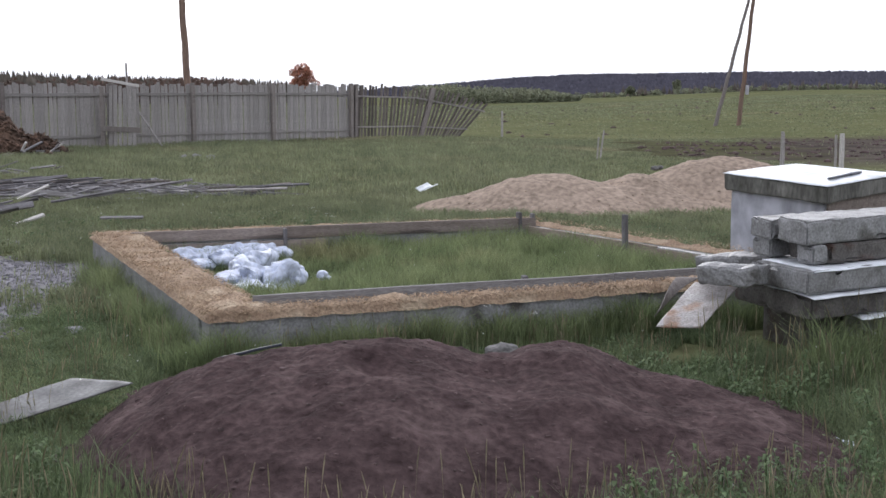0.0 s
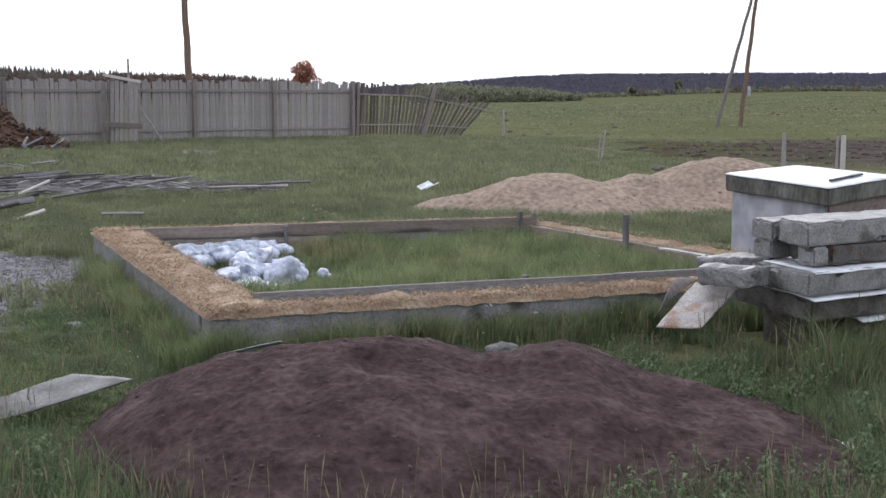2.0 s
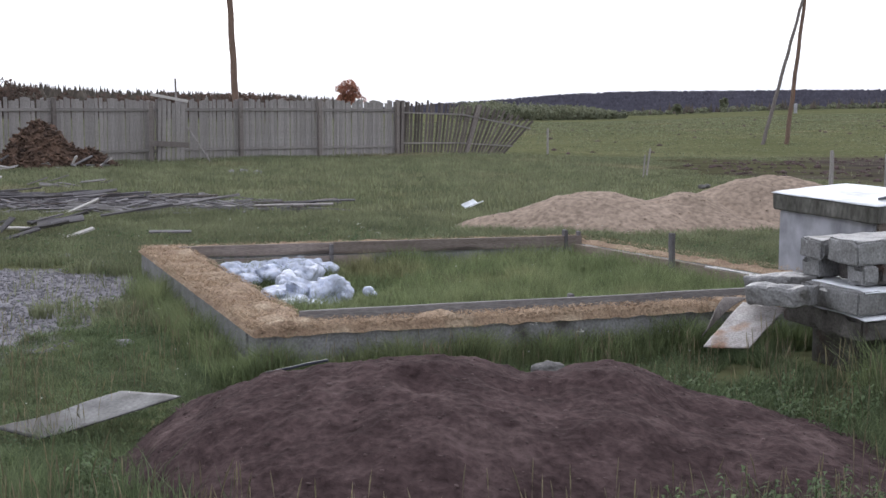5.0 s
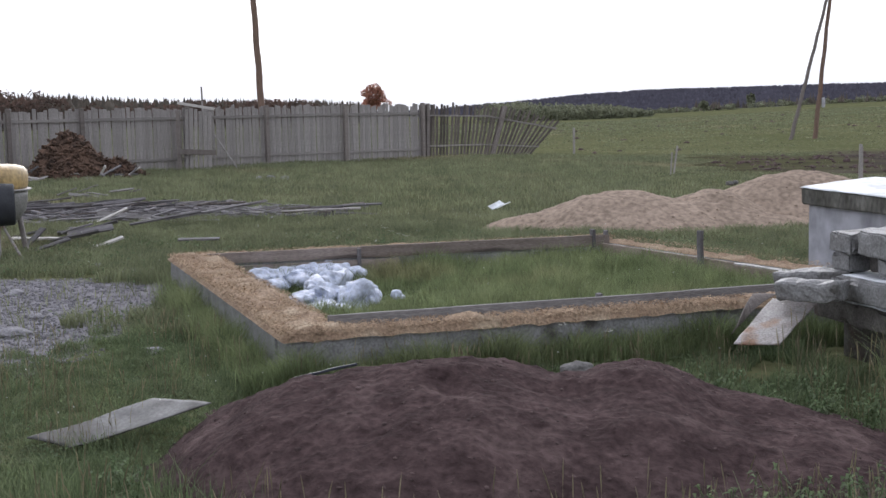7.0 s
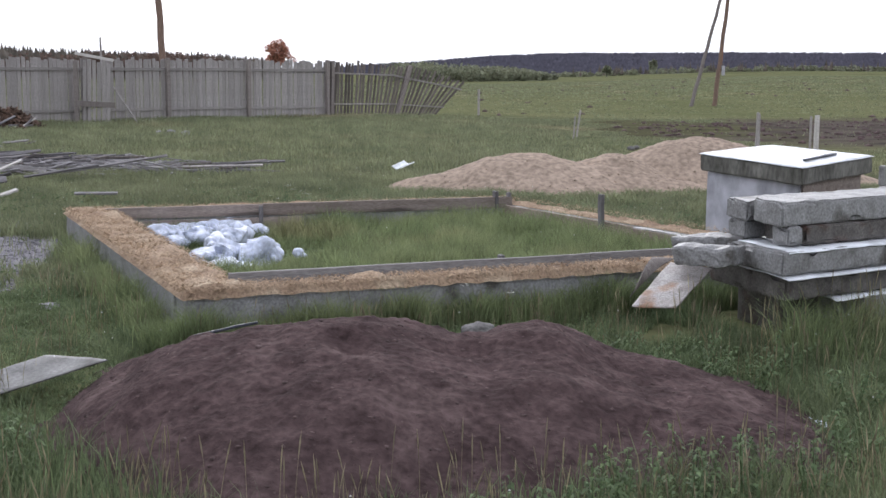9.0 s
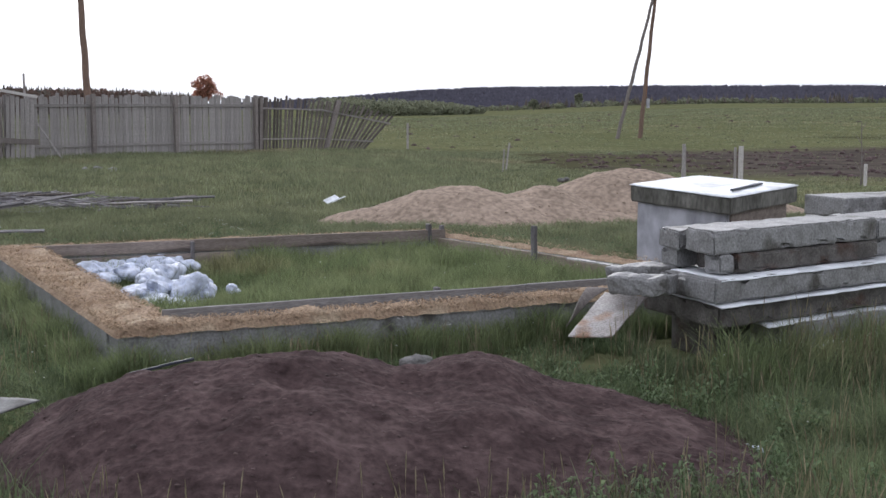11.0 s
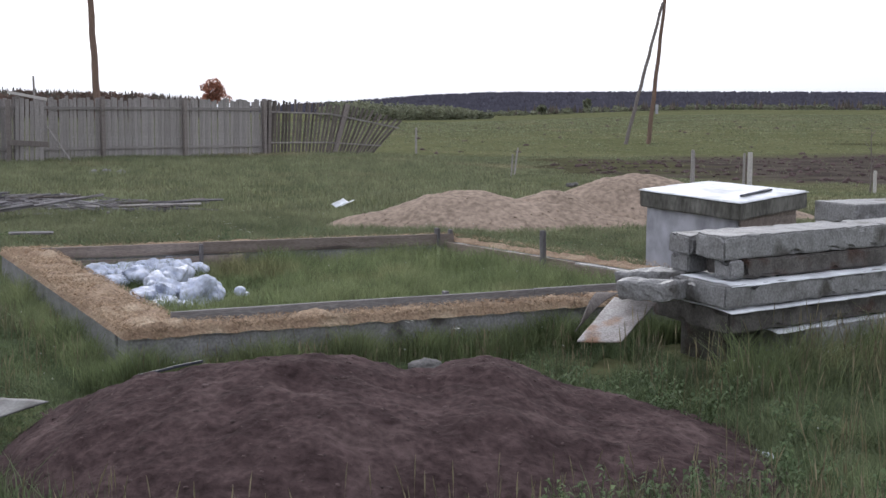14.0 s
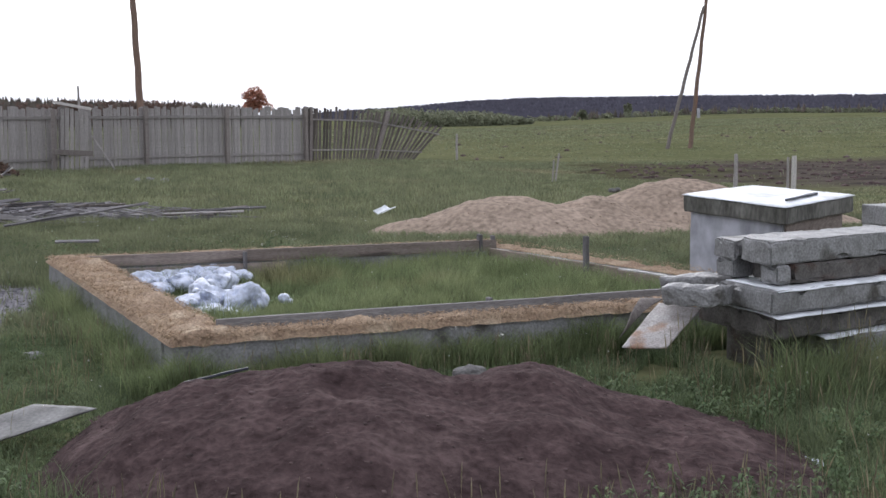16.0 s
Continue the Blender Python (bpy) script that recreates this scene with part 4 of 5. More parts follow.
# ---- planks lying in the meadow ----
def build_planks():
    rng = random.Random(8)
    for k in range(250):
        L, w, t = rng.uniform(0.3, 1.5) * (1.5 if k % 6 == 0 else 0.9), rng.uniform(0.03, 0.09), rng.uniform(0.015, 0.035)
        x = rng.uniform(-10.2, -5.3) if k < 190 else rng.uniform(-7.0, -3.0)
        y = rng.uniform(19.6, 22.2) if k < 190 else rng.uniform(20.3, 21.5)
        a = rng.gauss(4, 15) + (35 if rng.random() < 0.2 else 0)
        top = 0.2 if x < -5.3 else 0.1
        ob = part("plank", rough_beam(L, w, t, 0.012, k * 1.0, 0.25, 0.003), (M_WOOD_H, M_BOARD_GREY, M_WOOD_H, M_OLD_BACKLIT_WOOD)[k % 4])
        ob.matrix_world = Matrix.Translation((x - L / 2, y, rng.uniform(0.03, top))) @ pose(0, 0, 0, rng.uniform(-45, 45), rng.uniform(-6, 5), a)
        tagged(ob, "old grey weathered plank in a low untidy heap", "plank", "planks in the meadow")
    vs, fs = [], []
    cube = [(i, j, k) for i in (-1, 1) for j in (-1, 1) for k in (-1, 1)]
    sides = ((0, 1, 3, 2), (4, 6, 7, 5), (0, 4, 5, 1), (2, 3, 7, 6), (0, 2, 6, 4), (1, 5, 7, 3))
    for _ in range(2600):
        x, y = rng.gauss(-7.8, 1.5), rng.gauss(20.9, 0.6)
        m = Euler((rng.uniform(-0.6, 0.6), rng.uniform(-0.25, 0.25), rng.gauss(0.06, 0.4))).to_matrix()
        d = (rng.uniform(0.06, 0.4), rng.uniform(0.008, 0.03), rng.uniform(0.004, 0.012))
        at = Vector((x, y, rng.uniform(0.02, 0.16)))
        k0 = len(vs)
        vs += [tuple(at + m @ Vector((c[0] * d[0], c[1] * d[1], c[2] * d[2]))) for c in cube]
        fs += [tuple(k0 + q for q in f) for f in sides]
    tagged(bulk("wood_litter", vs, fs, M_WOOD_H), "grey splinters and slats under the plank heap", "wood waste", kind="stuff")
    for k in range(26):   # broken ends strewn about the heap and by the brown pile
        cx, cy = ((-6.3, 17.0), (-9.4, 26.8), (-13.4, 35.0))[k % 3]
        L = rng.uniform(0.2, 0.7)
        ob = part("board_scrap", rough_beam(L, rng.uniform(0.06, 0.13), 0.025, 0.007, k * 2.0, 0.2, 0.003), (M_WOOD_H, M_BOARD_GREY, M_WOOD)[k % 3])
        ob.matrix_world = Matrix.Translation((cx + rng.gauss(0, 0.45), cy + rng.gauss(0, 0.6), rng.uniform(0.05, 0.14))) @ pose(0, 0, 0, rng.uniform(-40, 40), rng.uniform(-20, 12), rng.uniform(-40, 40))
        tagged(ob, "short broken grey board end lying in the grass", "board scrap", "broken board ends")
    for (x, y, z, L, a, el, mt, lab) in ((-6.6, 19.0, 0.1, 0.55, 35, -22, M_WOOD_LT, "short pale board leaning on the old planks"), (-5.85, 18.3, 0.12, 1.1, 25, -8, M_WOOD_H, "grey plank lying across others"),
                                  (-5.45, 18.9, 0.15, 1.6, 20, -8, M_WOOD_H, "grey plank lying across others"), (-4.9, 20.4, 0.1, 2.3, 6, -1, M_WOOD, "long pale board at the edge of the plank heap"),
                                  (-4.7, 21.0, 0.08, 2.4, 8, -2, M_WOOD_H, "long thin grey board at the end of the heap"), (-6.2, 15.4, 0.05, 0.6, 60, -10, M_WOOD_H, "short broken board in the grass"),
                                  (-5.5, 15.6, 0.05, 0.45, 40, -15, M_WOOD_LT, "short pale broken board in the grass"), (-4.45, 15.9, 0.12, 0.55, 5, 0, M_WOOD_H, "small grey board in the grass"),
                                  (-6.9, 16.4, 0.12, 0.75, -8, 0, M_WOOD_LT, "flat pale board in the grass"), (-6.5, 15.9, 0.05, 0.5, 80, -25, M_WOOD_H, "short tilted board in the grass")):
        ob = part("plank", rough_beam(L, 0.08, 0.025, 0.008, x, 0.15, 0.004), mt)
        ob.matrix_world = Matrix.Translation((x, y, z)) @ pose(0, 0, 0, 10, el, a)
        tagged(ob, lab, "plank", "planks in the meadow")


build_planks()


# ---- brown wood heap at the fence ----
def heap_z(x, y):
    d = math.hypot((x + 13.25) / 1.35, (y - 36.0) / 1.2)
    d2 = math.hypot((x + 12.0) / 1.1, (y - 36.2) / 0.8)
    return max(1.36 * max(-0.1, 1 - d ** 1.45), 0.55 * max(-0.1, 1 - d2)) + 0.16 * fbm(x, y, 0.5, 3.0)


def build_heap():
    tagged(height_patch("wood_heap", -15.2, -10.6, 34.2, 37.8, 90, 70, heap_z, M_HEAP), "heap of reddish-brown wood waste and bark by the fence", "wood heap")
    vs, fs = [], []
    cube = [(i, j, k) for i in (-1, 1) for j in (-1, 1) for k in (-1, 1)]
    sides = ((0, 1, 3, 2), (4, 6, 7, 5), (0, 4, 5, 1), (2, 3, 7, 6), (0, 2, 6, 4), (1, 5, 7, 3))
    for _ in range(1500):
        x, y = random.uniform(-14.8, -10.9), random.uniform(34.6, 37)
        z = heap_z(x, y)
        if z < 0.04:
            continue
        m = Euler((random.uniform(-0.9, 0.9), random.uniform(-0.9, 0.9), random.uniform(0, 6.28))).to_matrix()
        d = (random.uniform(0.05, 0.16), random.uniform(0.015, 0.045), random.uniform(0.01, 0.03))
        k0 = len(vs)
        vs += [tuple(Vector((x, y, z + 0.02)) + m @ Vector((c[0] * d[0], c[1] * d[1], c[2] * d[2]))) for c in cube]
        fs += [tuple(k0 + q for q in f) for f in sides]
    tagged(bulk("bark_pieces", vs, fs, M_HEAP), "brown bark and split wood pieces on the heap", "wood waste", kind="stuff")
    rng = random.Random(3)
    for k in range(16):
        x, y = (-14.5 + rng.uniform(-0.4, 0.6), 35.2 + rng.uniform(-0.5, 0.4)) if k < 9 else (rng.uniform(-12.5, -11), 35.3)
        L = rng.uniform(0.3, 0.8)
        ob = part("split_log", rough_beam(L, 0.06, 0.05, 0.008, k, 0.3, 0.01), M_WOOD_H if k % 3 else M_WOOD_LT)
        ob.matrix_world = Matrix.Translation((x, y, max(0.05, heap_z(x, y)) + 0.03 * (k % 4))) @ pose(0, 0, 0, rng.uniform(-20, 20), rng.uniform(-50, 10), rng.uniform(-60, 60))
        tagged(ob, "weathered split board end beside the brown wood heap", "wood piece", "wood by the heap")


build_heap()


# ---- concrete mixer ----
def build_mixer():
    m = empty("concrete_mixer", pose(-6.72, 15.0, 0), "old yellow and grey concrete mixer standing in the grass", "concrete mixer")

    def turned(profile, material, name, parent, label, sides=36):
        bm = bmesh.new()
        rings = []
        for r, z in profile:
            rings.append([bm.verts.new((r * math.cos(2 * math.pi * k / sides), r * math.sin(2 * math.pi * k / sides), z)) for k in range(sides)])
        for a, b in zip(rings, rings[1:]):
            for k in range(sides):
                bm.faces.new((a[k], a[(k + 1) % sides], b[(k + 1) % sides], b[k]))
        bm.faces.new(rings[0][::-1])
        bm.faces.new(rings[-1])
        return part(name, bm, material, parent, label, True)

    turned([(0.6, 0.88), (0.62, 0.93), (0.625, 1.06), (0.61, 1.12), (0.57, 1.16), (0.48, 1.185), (0.2, 1.2), (0.05, 1.2)], M_YELLOW, "upper_drum", m, "worn yellow domed upper half")
    turned([(0.35, 0.42), (0.5, 0.5), (0.58, 0.62), (0.605, 0.78), (0.61, 0.875)], M_GREYPAINT, "lower_drum", m, "grey lower half of the drum")
    turned([(0.6, 0.862), (0.655, 0.866), (0.655, 0.884), (0.6, 0.888)], M_GREYPAINT, "rim", m, "steel joint flange")
    bm = bmesh.new()
    pts = [Vector((0.4 + 0.075 * math.cos(a), -0.42, 1.24 + 0.11 * math.sin(a))) for a in np.linspace(-0.6, math.pi + 0.6, 14)]
    pts = [Vector((0.5, -0.46, 0.98))] + pts + [Vector((0.32, -0.44, 1.16))]
    for p, q in zip(pts, pts[1:]):
        rod(bm, p, q, 0.026, 0.026, 10)
    part("handle", bm, M_YELLOW, m, "yellow loop handle", True)
    # wheel with a broad tyre
    bm = bmesh.new()
    prof = ((0.2, -0.1), (0.235, -0.14), (0.25, -0.12), (0.255, 0.0), (0.25, 0.12), (0.235, 0.14), (0.2, 0.1))
    rings = [[bm.verts.new((x, r * math.cos(2 * math.pi * k / 40), r * math.sin(2 * math.pi * k / 40))) for k in range(40)] for r, x in prof]
    for a, b in zip(rings, rings[1:] + rings[:1]):
        for k in range(40):
            bm.faces.new((a[k], b[k], b[(k + 1) % 40], a[(k + 1) % 40]))
    bmesh.ops.recalc_face_normals(bm, faces=bm.faces[:])
    tyre = part("wheel", bm, M_RUBBER, m, "broad dark rubber tyre", True)
    tyre.location = (0.58, -0.6, 0.73)
    tyre.rotation_euler = (0, 0, radians(23))
    bm = bmesh.new()
    rod(bm, (-0.1, 0, 0), (0.1, 0, 0), 0.195, 0.195, 28)
    rod(bm, (-0.13, 0, 0), (0.13, 0, 0), 0.05, 0.05, 14)
    part("rim", bm, M_GREYPAINT, tyre, "grey steel hub")
    for a, b, r, mt in (((0.42, -0.4, 0.55), (0.42, -0.45, -0.1), 0.035, M_RUST), ((0.42, -0.45, 0.5), (0.05, -0.75, -0.08), 0.03, M_GREYPAINT), ((0.45, -0.4, 0.52), (0.85, -0.6, -0.05), 0.015, M_RUST),
                        ((-0.4, 0.3, 0.55), (-0.45, 0.4, -0.1), 0.035, M_RUST), ((-0.4, -0.35, 0.55), (-0.5, -0.5, -0.1), 0.035, M_RUST), ((0.4, 0.3, 0.55), (0.45, 0.42, -0.1), 0.035, M_RUST)):
        bm = bmesh.new()
        rod(bm, a, b, r, r, 10)
        part("leg", bm, mt, m)


build_mixer()


# ---- small things lying about ----
def stone(x, y, s, flat, material, label, seed, z=None, name="stone"):
    bm = bmesh.new()
    bmesh.ops.create_icosphere(bm, subdivisions=3, radius=s)
    for v in bm.verts:
        v.co *= 1 + 0.3 * noise.noise(v.co / s * 1.3 + Vector((seed, 0, 0))) + 0.08 * noise.noise(v.co / s * 4)
        v.co.z *= flat
    ob = part(name, bm, material)
    ob.matrix_world = pose(x, y, (ground_z(x, y) if z is None else z) + s * flat * 0.55, 0, 0, seed * 40)
    return tagged(ob, label, "stone", "stones")


stone(0.34, 6.95, 0.1, 0.5, M_STONE_DK, "rough grey stone behind the soil heap", 1.0, 0.205)
stone(-2.66, 8.75, 0.07, 0.5, M_STONE, "small pale flat stone in the grass", 2.0)
stone(-4.3, 13.3, 0.13, 0.35, M_STONE, "flat grey stone in the grass", 3.0)
stone(-4.05, 9.55, 0.13, 0.35, M_STONE, "flat pale stone at the edge of the gravel", 4.0)
stone(-4.2, 10.4, 0.07, 0.5, M_STONE, "pale stone on the gravel", 5.0)
stone(-5.0, 11.9, 0.08, 0.5, M_STONE, "pale stone on the gravel", 6.0)
stone(3.05, 17.75, 0.06, 0.55, M_STONE_DK, "dark angular stone on the sand heap", 7.0, 0.62)
stone(3.13, 17.8, 0.05, 0.6, M_STONE_DK, "dark stone lying on the sand heap", 8.0, 0.63)
stone(-6.6, 33.0, 0.16, 0.6, M_STONE, "pale lump of rubble in the meadow", 9.0)
stone(-6.25, 33.2, 0.13, 0.6, M_STONE, "grey lump of rubble in the meadow", 10.0)
stone(-6.95, 33.1, 0.12, 0.6, M_STONE, "pale lump of rubble in the meadow", 11.0)
stone(-4.9, 14.0, 0.09, 0.4, M_STONE, "flat grey stone by the broken boards", 12.0)
stone(1.62, 5.75, 0.05, 0.6, M_STONE, "small pale stone at the foot of the soil heap", 13.0)
stone(1.5, 5.1, 0.05, 0.6, M_STONE, "small pale stone at the foot of the soil heap", 14.0)
bm = rough_beam(0.36, 0.018, 0.014, 0.003, 2.0, 0.05, 0.003)
ob = part("stick", bm, M_BLACK)
ob.matrix_world = pose(-1.2, 6.42, mound_z(-1.2, 6.42) + 0.02, 0, -14, -8)
tagged(ob, "thin dark stick lying on the soil heap", "stick")
sk = sack("plastic_scrap", ((1.86, 5.8, 0.025, 0.055, 0.08, 0.02, 0), (1.95, 5.76, 0.025, 0.04, 0.06, 0.02, 30)), 31)
tagged(sk, "crumpled scrap of whitish plastic in the grass", "plastic scrap", "plastic scraps")
for k, (dx, dy, tilt, rz) in enumerate(((0, 0, 25, 35), (0.1, -0.06, -12, 25))):
    bm = rough_beam(0.25, 0.12, 0.02, 0.006, k + 3.0, 0.06, 0.004)
    ob = part("white_board_scrap", bm, M_WHITE)
    ob.matrix_world = pose(-0.42 + dx, 20.2 + dy, 0.14, tilt, -20, rz)
    tagged(ob, "broken scrap of white board in the grass", "board scrap", "board scraps")


# ---- pebbles on the gravel patch ----
def in_gravel(x, y):
    return ((x + 6.3) / 3.0) ** 4 + ((y - 9.9) / 3.1) ** 4 + 0.9 * noise.noise(Vector((x * 1.2, y * 1.2, 3))) + 0.7 * noise.noise(Vector((x * 3.1, y * 3.1, 8))) < 1


places = []
for _ in range(26000):
    x, y = random.uniform(-8.6, -3.0), random.uniform(6.7, 13.1)
    if in_gravel(x, y) and x > -0.62 * y - 0.5:
        places.append((x, y, ground_z(x, y) + 0.004, random.choice((0.005, 0.006, 0.006, 0.008, 0.008, 0.01, 0.01, 0.013, 0.016, 0.022)) * (2.0 if random.random() < 0.012 else 1)))
tagged(lumps("gravel", places, M_STONE), "grey crushed gravel in a bare patch", "gravel", kind="stuff")


# ---- distance: wooded hill, tree lines, shrubs ----
def cones(name, places, material, sides=6, tiers=2):
    """Many small conifers in one mesh: places of (x, y, z, height, radius)."""
    vs, fs = [], []
    rng = np.random.default_rng(7)
    for x, y, z, h, r in places:
        for t in range(tiers):
            z0, z1 = z + h * (0.12 + 0.4 * t / tiers * 1.6), z + h * (0.62 + 0.38 * (t + 1) / tiers)
            rr = r * (1 - 0.42 * t)
            k0 = len(vs)
            ph = rng.uniform(0, 1)
            for k in range(sides):
                a = 2 * math.pi * (k + ph) / sides
                q = rr * rng.uniform(0.75, 1.2)
                vs.append((x + q * math.cos(a), y + q * math.sin(a), z0 + h * rng.uniform(-0.04, 0.04)))
            vs.append((x + rng.uniform(-0.05, 0.05) * r, y, min(z1, z + h)))
            for k in range(sides):
                fs.append((k0 + k, k0 + (k + 1) % sides, k0 + sides))
    return bulk(name, vs, fs, material)


def leaf_cloud(centres, per, rng):
    """Leaf blades as small quads about centres (x, y, z, rx, rz, leaf)."""
    vs = np.empty((len(centres) * per * 4, 3))
    i = 0
    for x, y, z, rx, rz, s in centres:
        d = rng.normal(size=(per, 3))
        d /= np.linalg.norm(d, axis=1)[:, None]
        d *= rng.uniform(0.35, 1.0, (per, 1)) ** 0.6
        p = d * (rx, rx, rz) + (x, y, z)
        u = rng.normal(size=(per, 3))
        u /= np.linalg.norm(u, axis=1)[:, None]
        v = np.cross(u, rng.normal(size=(per, 3)))
        v /= np.linalg.norm(v, axis=1)[:, None]
        w = s * rng.uniform(0.6, 1.4, (per, 1))
        vs[i:i + per * 4] = np.stack([p - u * w, p + v * w * 0.6, p + u * w, p - v * w * 0.6], 1).reshape(-1, 3)
        i += per * 4
    return vs, np.arange(len(vs)).reshape(-1, 4)


def build_distance():
    rng = random.Random(12)

    def ridge(a):
        """Height of the wooded ridge at the bearing a, in degrees, at 1500 m."""
        return interp(a, [-40, -12, -4, 0, 3, 6, 10, 14, 20, 30, 45], [8, 12, 18, 26, 32.5, 35, 36, 37, 35, 32, 28])

    def hill(x, y):
        r = math.hypot(x, y)
        s = smooth01((r - 620) / 880)
        return (ridge(math.degrees(math.atan2(x, y))) - 8) * s - 4 + 3.0 * fbm(x, y, 400.0, 1.0) * s + 0.0105 * 245 * 0.9 * (1 if x > 0 else 0) * smooth01(x / 200)

    na, nr = 160, 24
    verts, faces = [], []
    for j in range(nr):
        r = 600 + 1100 * j / (nr - 1)
        for i in range(na):
            a = radians(-45 + 92 * i / (na - 1))
            x, y = r * math.sin(a), r * math.cos(a)
            verts.append((x, y, hill(x, y)))
    i = np.arange(na * nr).reshape(nr, na)
    faces = np.stack([i[:-1, :-1], i[:-1, 1:], i[1:, 1:], i[1:, :-1]], -1).reshape(-1, 4)
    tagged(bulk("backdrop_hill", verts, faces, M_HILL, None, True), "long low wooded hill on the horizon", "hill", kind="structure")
    places = []
    for _ in range(16000):
        a, r = radians(rng.uniform(-14, 36)), rng.uniform(610, 1520)
        x, y = r * math.sin(a), r * math.cos(a)
        h = rng.uniform(3.6, 5.2)
        places.append((x, y, hill(x, y) - 2.6, h, h * 0.55))
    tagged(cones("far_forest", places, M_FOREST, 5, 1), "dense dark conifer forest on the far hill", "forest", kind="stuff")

    # tree line beyond the fence
    places = []
    for _ in range(1500):
        a, r = radians(rng.uniform(-36, -6.5)), rng.uniform(285, 330)
        x, y = r * math.sin(a), r * math.cos(a)
        h = rng.uniform(6.4, 8.0) * interp(math.degrees(a), [-30, -20, -17, -9, -6], [1.25, 1.15, 1.0, 0.85, 0.7])
        places.append((x, y, -0.3, h * 0.95, h * 0.5))
    tagged(cones("tree_line", places, M_SPRUCE, 6, 3), "line of dark conifers beyond the board fence", "forest", kind="stuff")
    nrng = np.random.default_rng(4)
    cs = []
    for _ in range(150):
        a, r = radians(rng.uniform(-36, -9)), rng.uniform(275, 300)
        h = rng.uniform(4.6, 6.2) * (1.45 if -24 < math.degrees(a) < -19.5 else 1)
        cs.append((r * math.sin(a), r * math.cos(a), h * 0.5, h * 0.5, h * 0.52, 0.42))
    vs, fs = leaf_cloud(cs, 150, nrng)
    tagged(bulk("woodland_edge", vs, fs, M_RUSSET), "russet-tipped deciduous trees beyond the board fence", "forest", kind="stuff")
    # shrub belt at the far edge of the pasture
    cs = []
    for _ in range(330):
        a = radians(rng.uniform(-1.4, 6.2))
        r = rng.uniform(225, 275)
        h = rng.uniform(2.2, 4.1) * interp(math.degrees(a), [-3.5, 0, 4.2, 6.2], [1.0, 1.0, 0.75, 0.3])
        x, y = r * math.sin(a), r * math.cos(a)
        cs.append((x, y, ground_z(x, y) + h * 0.42, h * 0.8, h * 0.55, 0.3))
    for _ in range(170):
        a = radians(rng.uniform(5, 25))
        r = rng.uniform(300, 345)
        h = rng.uniform(0.7, 2.0)
        x, y = r * math.sin(a), r * math.cos(a)
        cs.append((x, y, ground_z(x, y) + h * 0.35, h * 0.7, h * 0.5, 0.25))
    vs, fs = leaf_cloud(cs, 80, nrng)
    tagged(bulk("shrub_belt", vs, fs, M_SHRUB), "belt of green willow shrubs at the pasture's edge", "shrubs", kind="stuff")
    places = []
    for _ in range(150):
        a = radians(rng.uniform(7, 26))
        r = rng.uniform(300, 350)
        x, y = r * math.sin(a), r * math.cos(a)
        h = rng.uniform(1.4, 3.4)
        places.append((x, y, ground_z(x, y), h, h * 0.22))
    tagged(cones("young_conifers", places, M_SPRUCE, 6, 3), "scattered young conifers at the pasture's edge", "young trees", kind="stuff")


build_distance()


def leafy_tree(x, y, h, rx, rz, material, label, leaf, count, seed):
    """A tree: tapered trunk with limbs and an uneven crown of leaf clumps."""
    rng = random.Random(seed)
    t = empty("tree", pose(x, y, ground_z(x, y)), label, "tree")
    bm = bmesh.new()
    rod(bm, (0, 0, -0.1), (0.05 * h * 0.1, 0, h * 0.55), 0.035 * h, 0.02 * h, 10)
    for k in range(9):
        a, e = rng.uniform(0, 6.28), rng.uniform(0.3, 1.2)
        s = Vector((0, 0, h * rng.uniform(0.25, 0.5)))
        p = Vector((rx * 0.7 * math.cos(a) * math.cos(e), rx * 0.7 * math.sin(a) * math.cos(e), h - rz + rz * 0.7 * math.sin(e)))
        rod(bm, s, p, 0.014 * h, 0.005 * h, 6)
    part("trunk", bm, M_BROWN, t)
    nrng = np.random.default_rng(seed)
    cs = []
    for k in range(34):
        d = Vector((rng.gauss(0, 1), rng.gauss(0, 1), rng.gauss(0, 1))).normalized() * rng.uniform(0.35, 0.9)
        cs.append((d.x * rx, d.y * rx, h - rz + d.z * rz, rx * rng.uniform(0.2, 0.38), rz * rng.uniform(0.2, 0.36), leaf))
    vs, fs = leaf_cloud(cs, count, nrng)
    ob = bulk("crown", vs, fs, material, t)
    return t


leafy_tree(-15.75, 140, 5.0, 1.8, 1.5, M_REDLEAF, "small round-crowned tree with reddish leaves beyond the fence", 0.1, 150, 3)
leafy_tree(57.5, 305, 3.6, 1.2, 1.4, M_SHRUB, "small dark solitary tree at the pasture's edge", 0.25, 30, 5)
leafy_tree(40, 265, 2.6, 1.1, 1.1, M_SHRUB, "small solitary tree beside the shrubs", 0.25, 30, 6)


# ---- grass ----
def seg_dist(px, py, a, b):
    d = np.array([b.x - a.x, b.y - a.y])
    t = np.clip(((px - a.x) * d[0] + (py - a.y) * d[1]) / (d @ d), 0, 1)
    return np.hypot(px - a.x - t * d[0], py - a.y - t * d[1])


def inside_quad(px, py, q):
    ok = np.ones(len(px), bool)
    for k in range(4):
        a, b = q[k], q[(k + 1) % 4]
        ok &= (b[0] - a[0]) * (py - a[1]) - (b[1] - a[1]) * (px - a[0]) > 0
    return ok


INNER = (FA + FB + FC + FD) / 4


def toward(a, k):
    return a + (INNER - a).normalized() * k


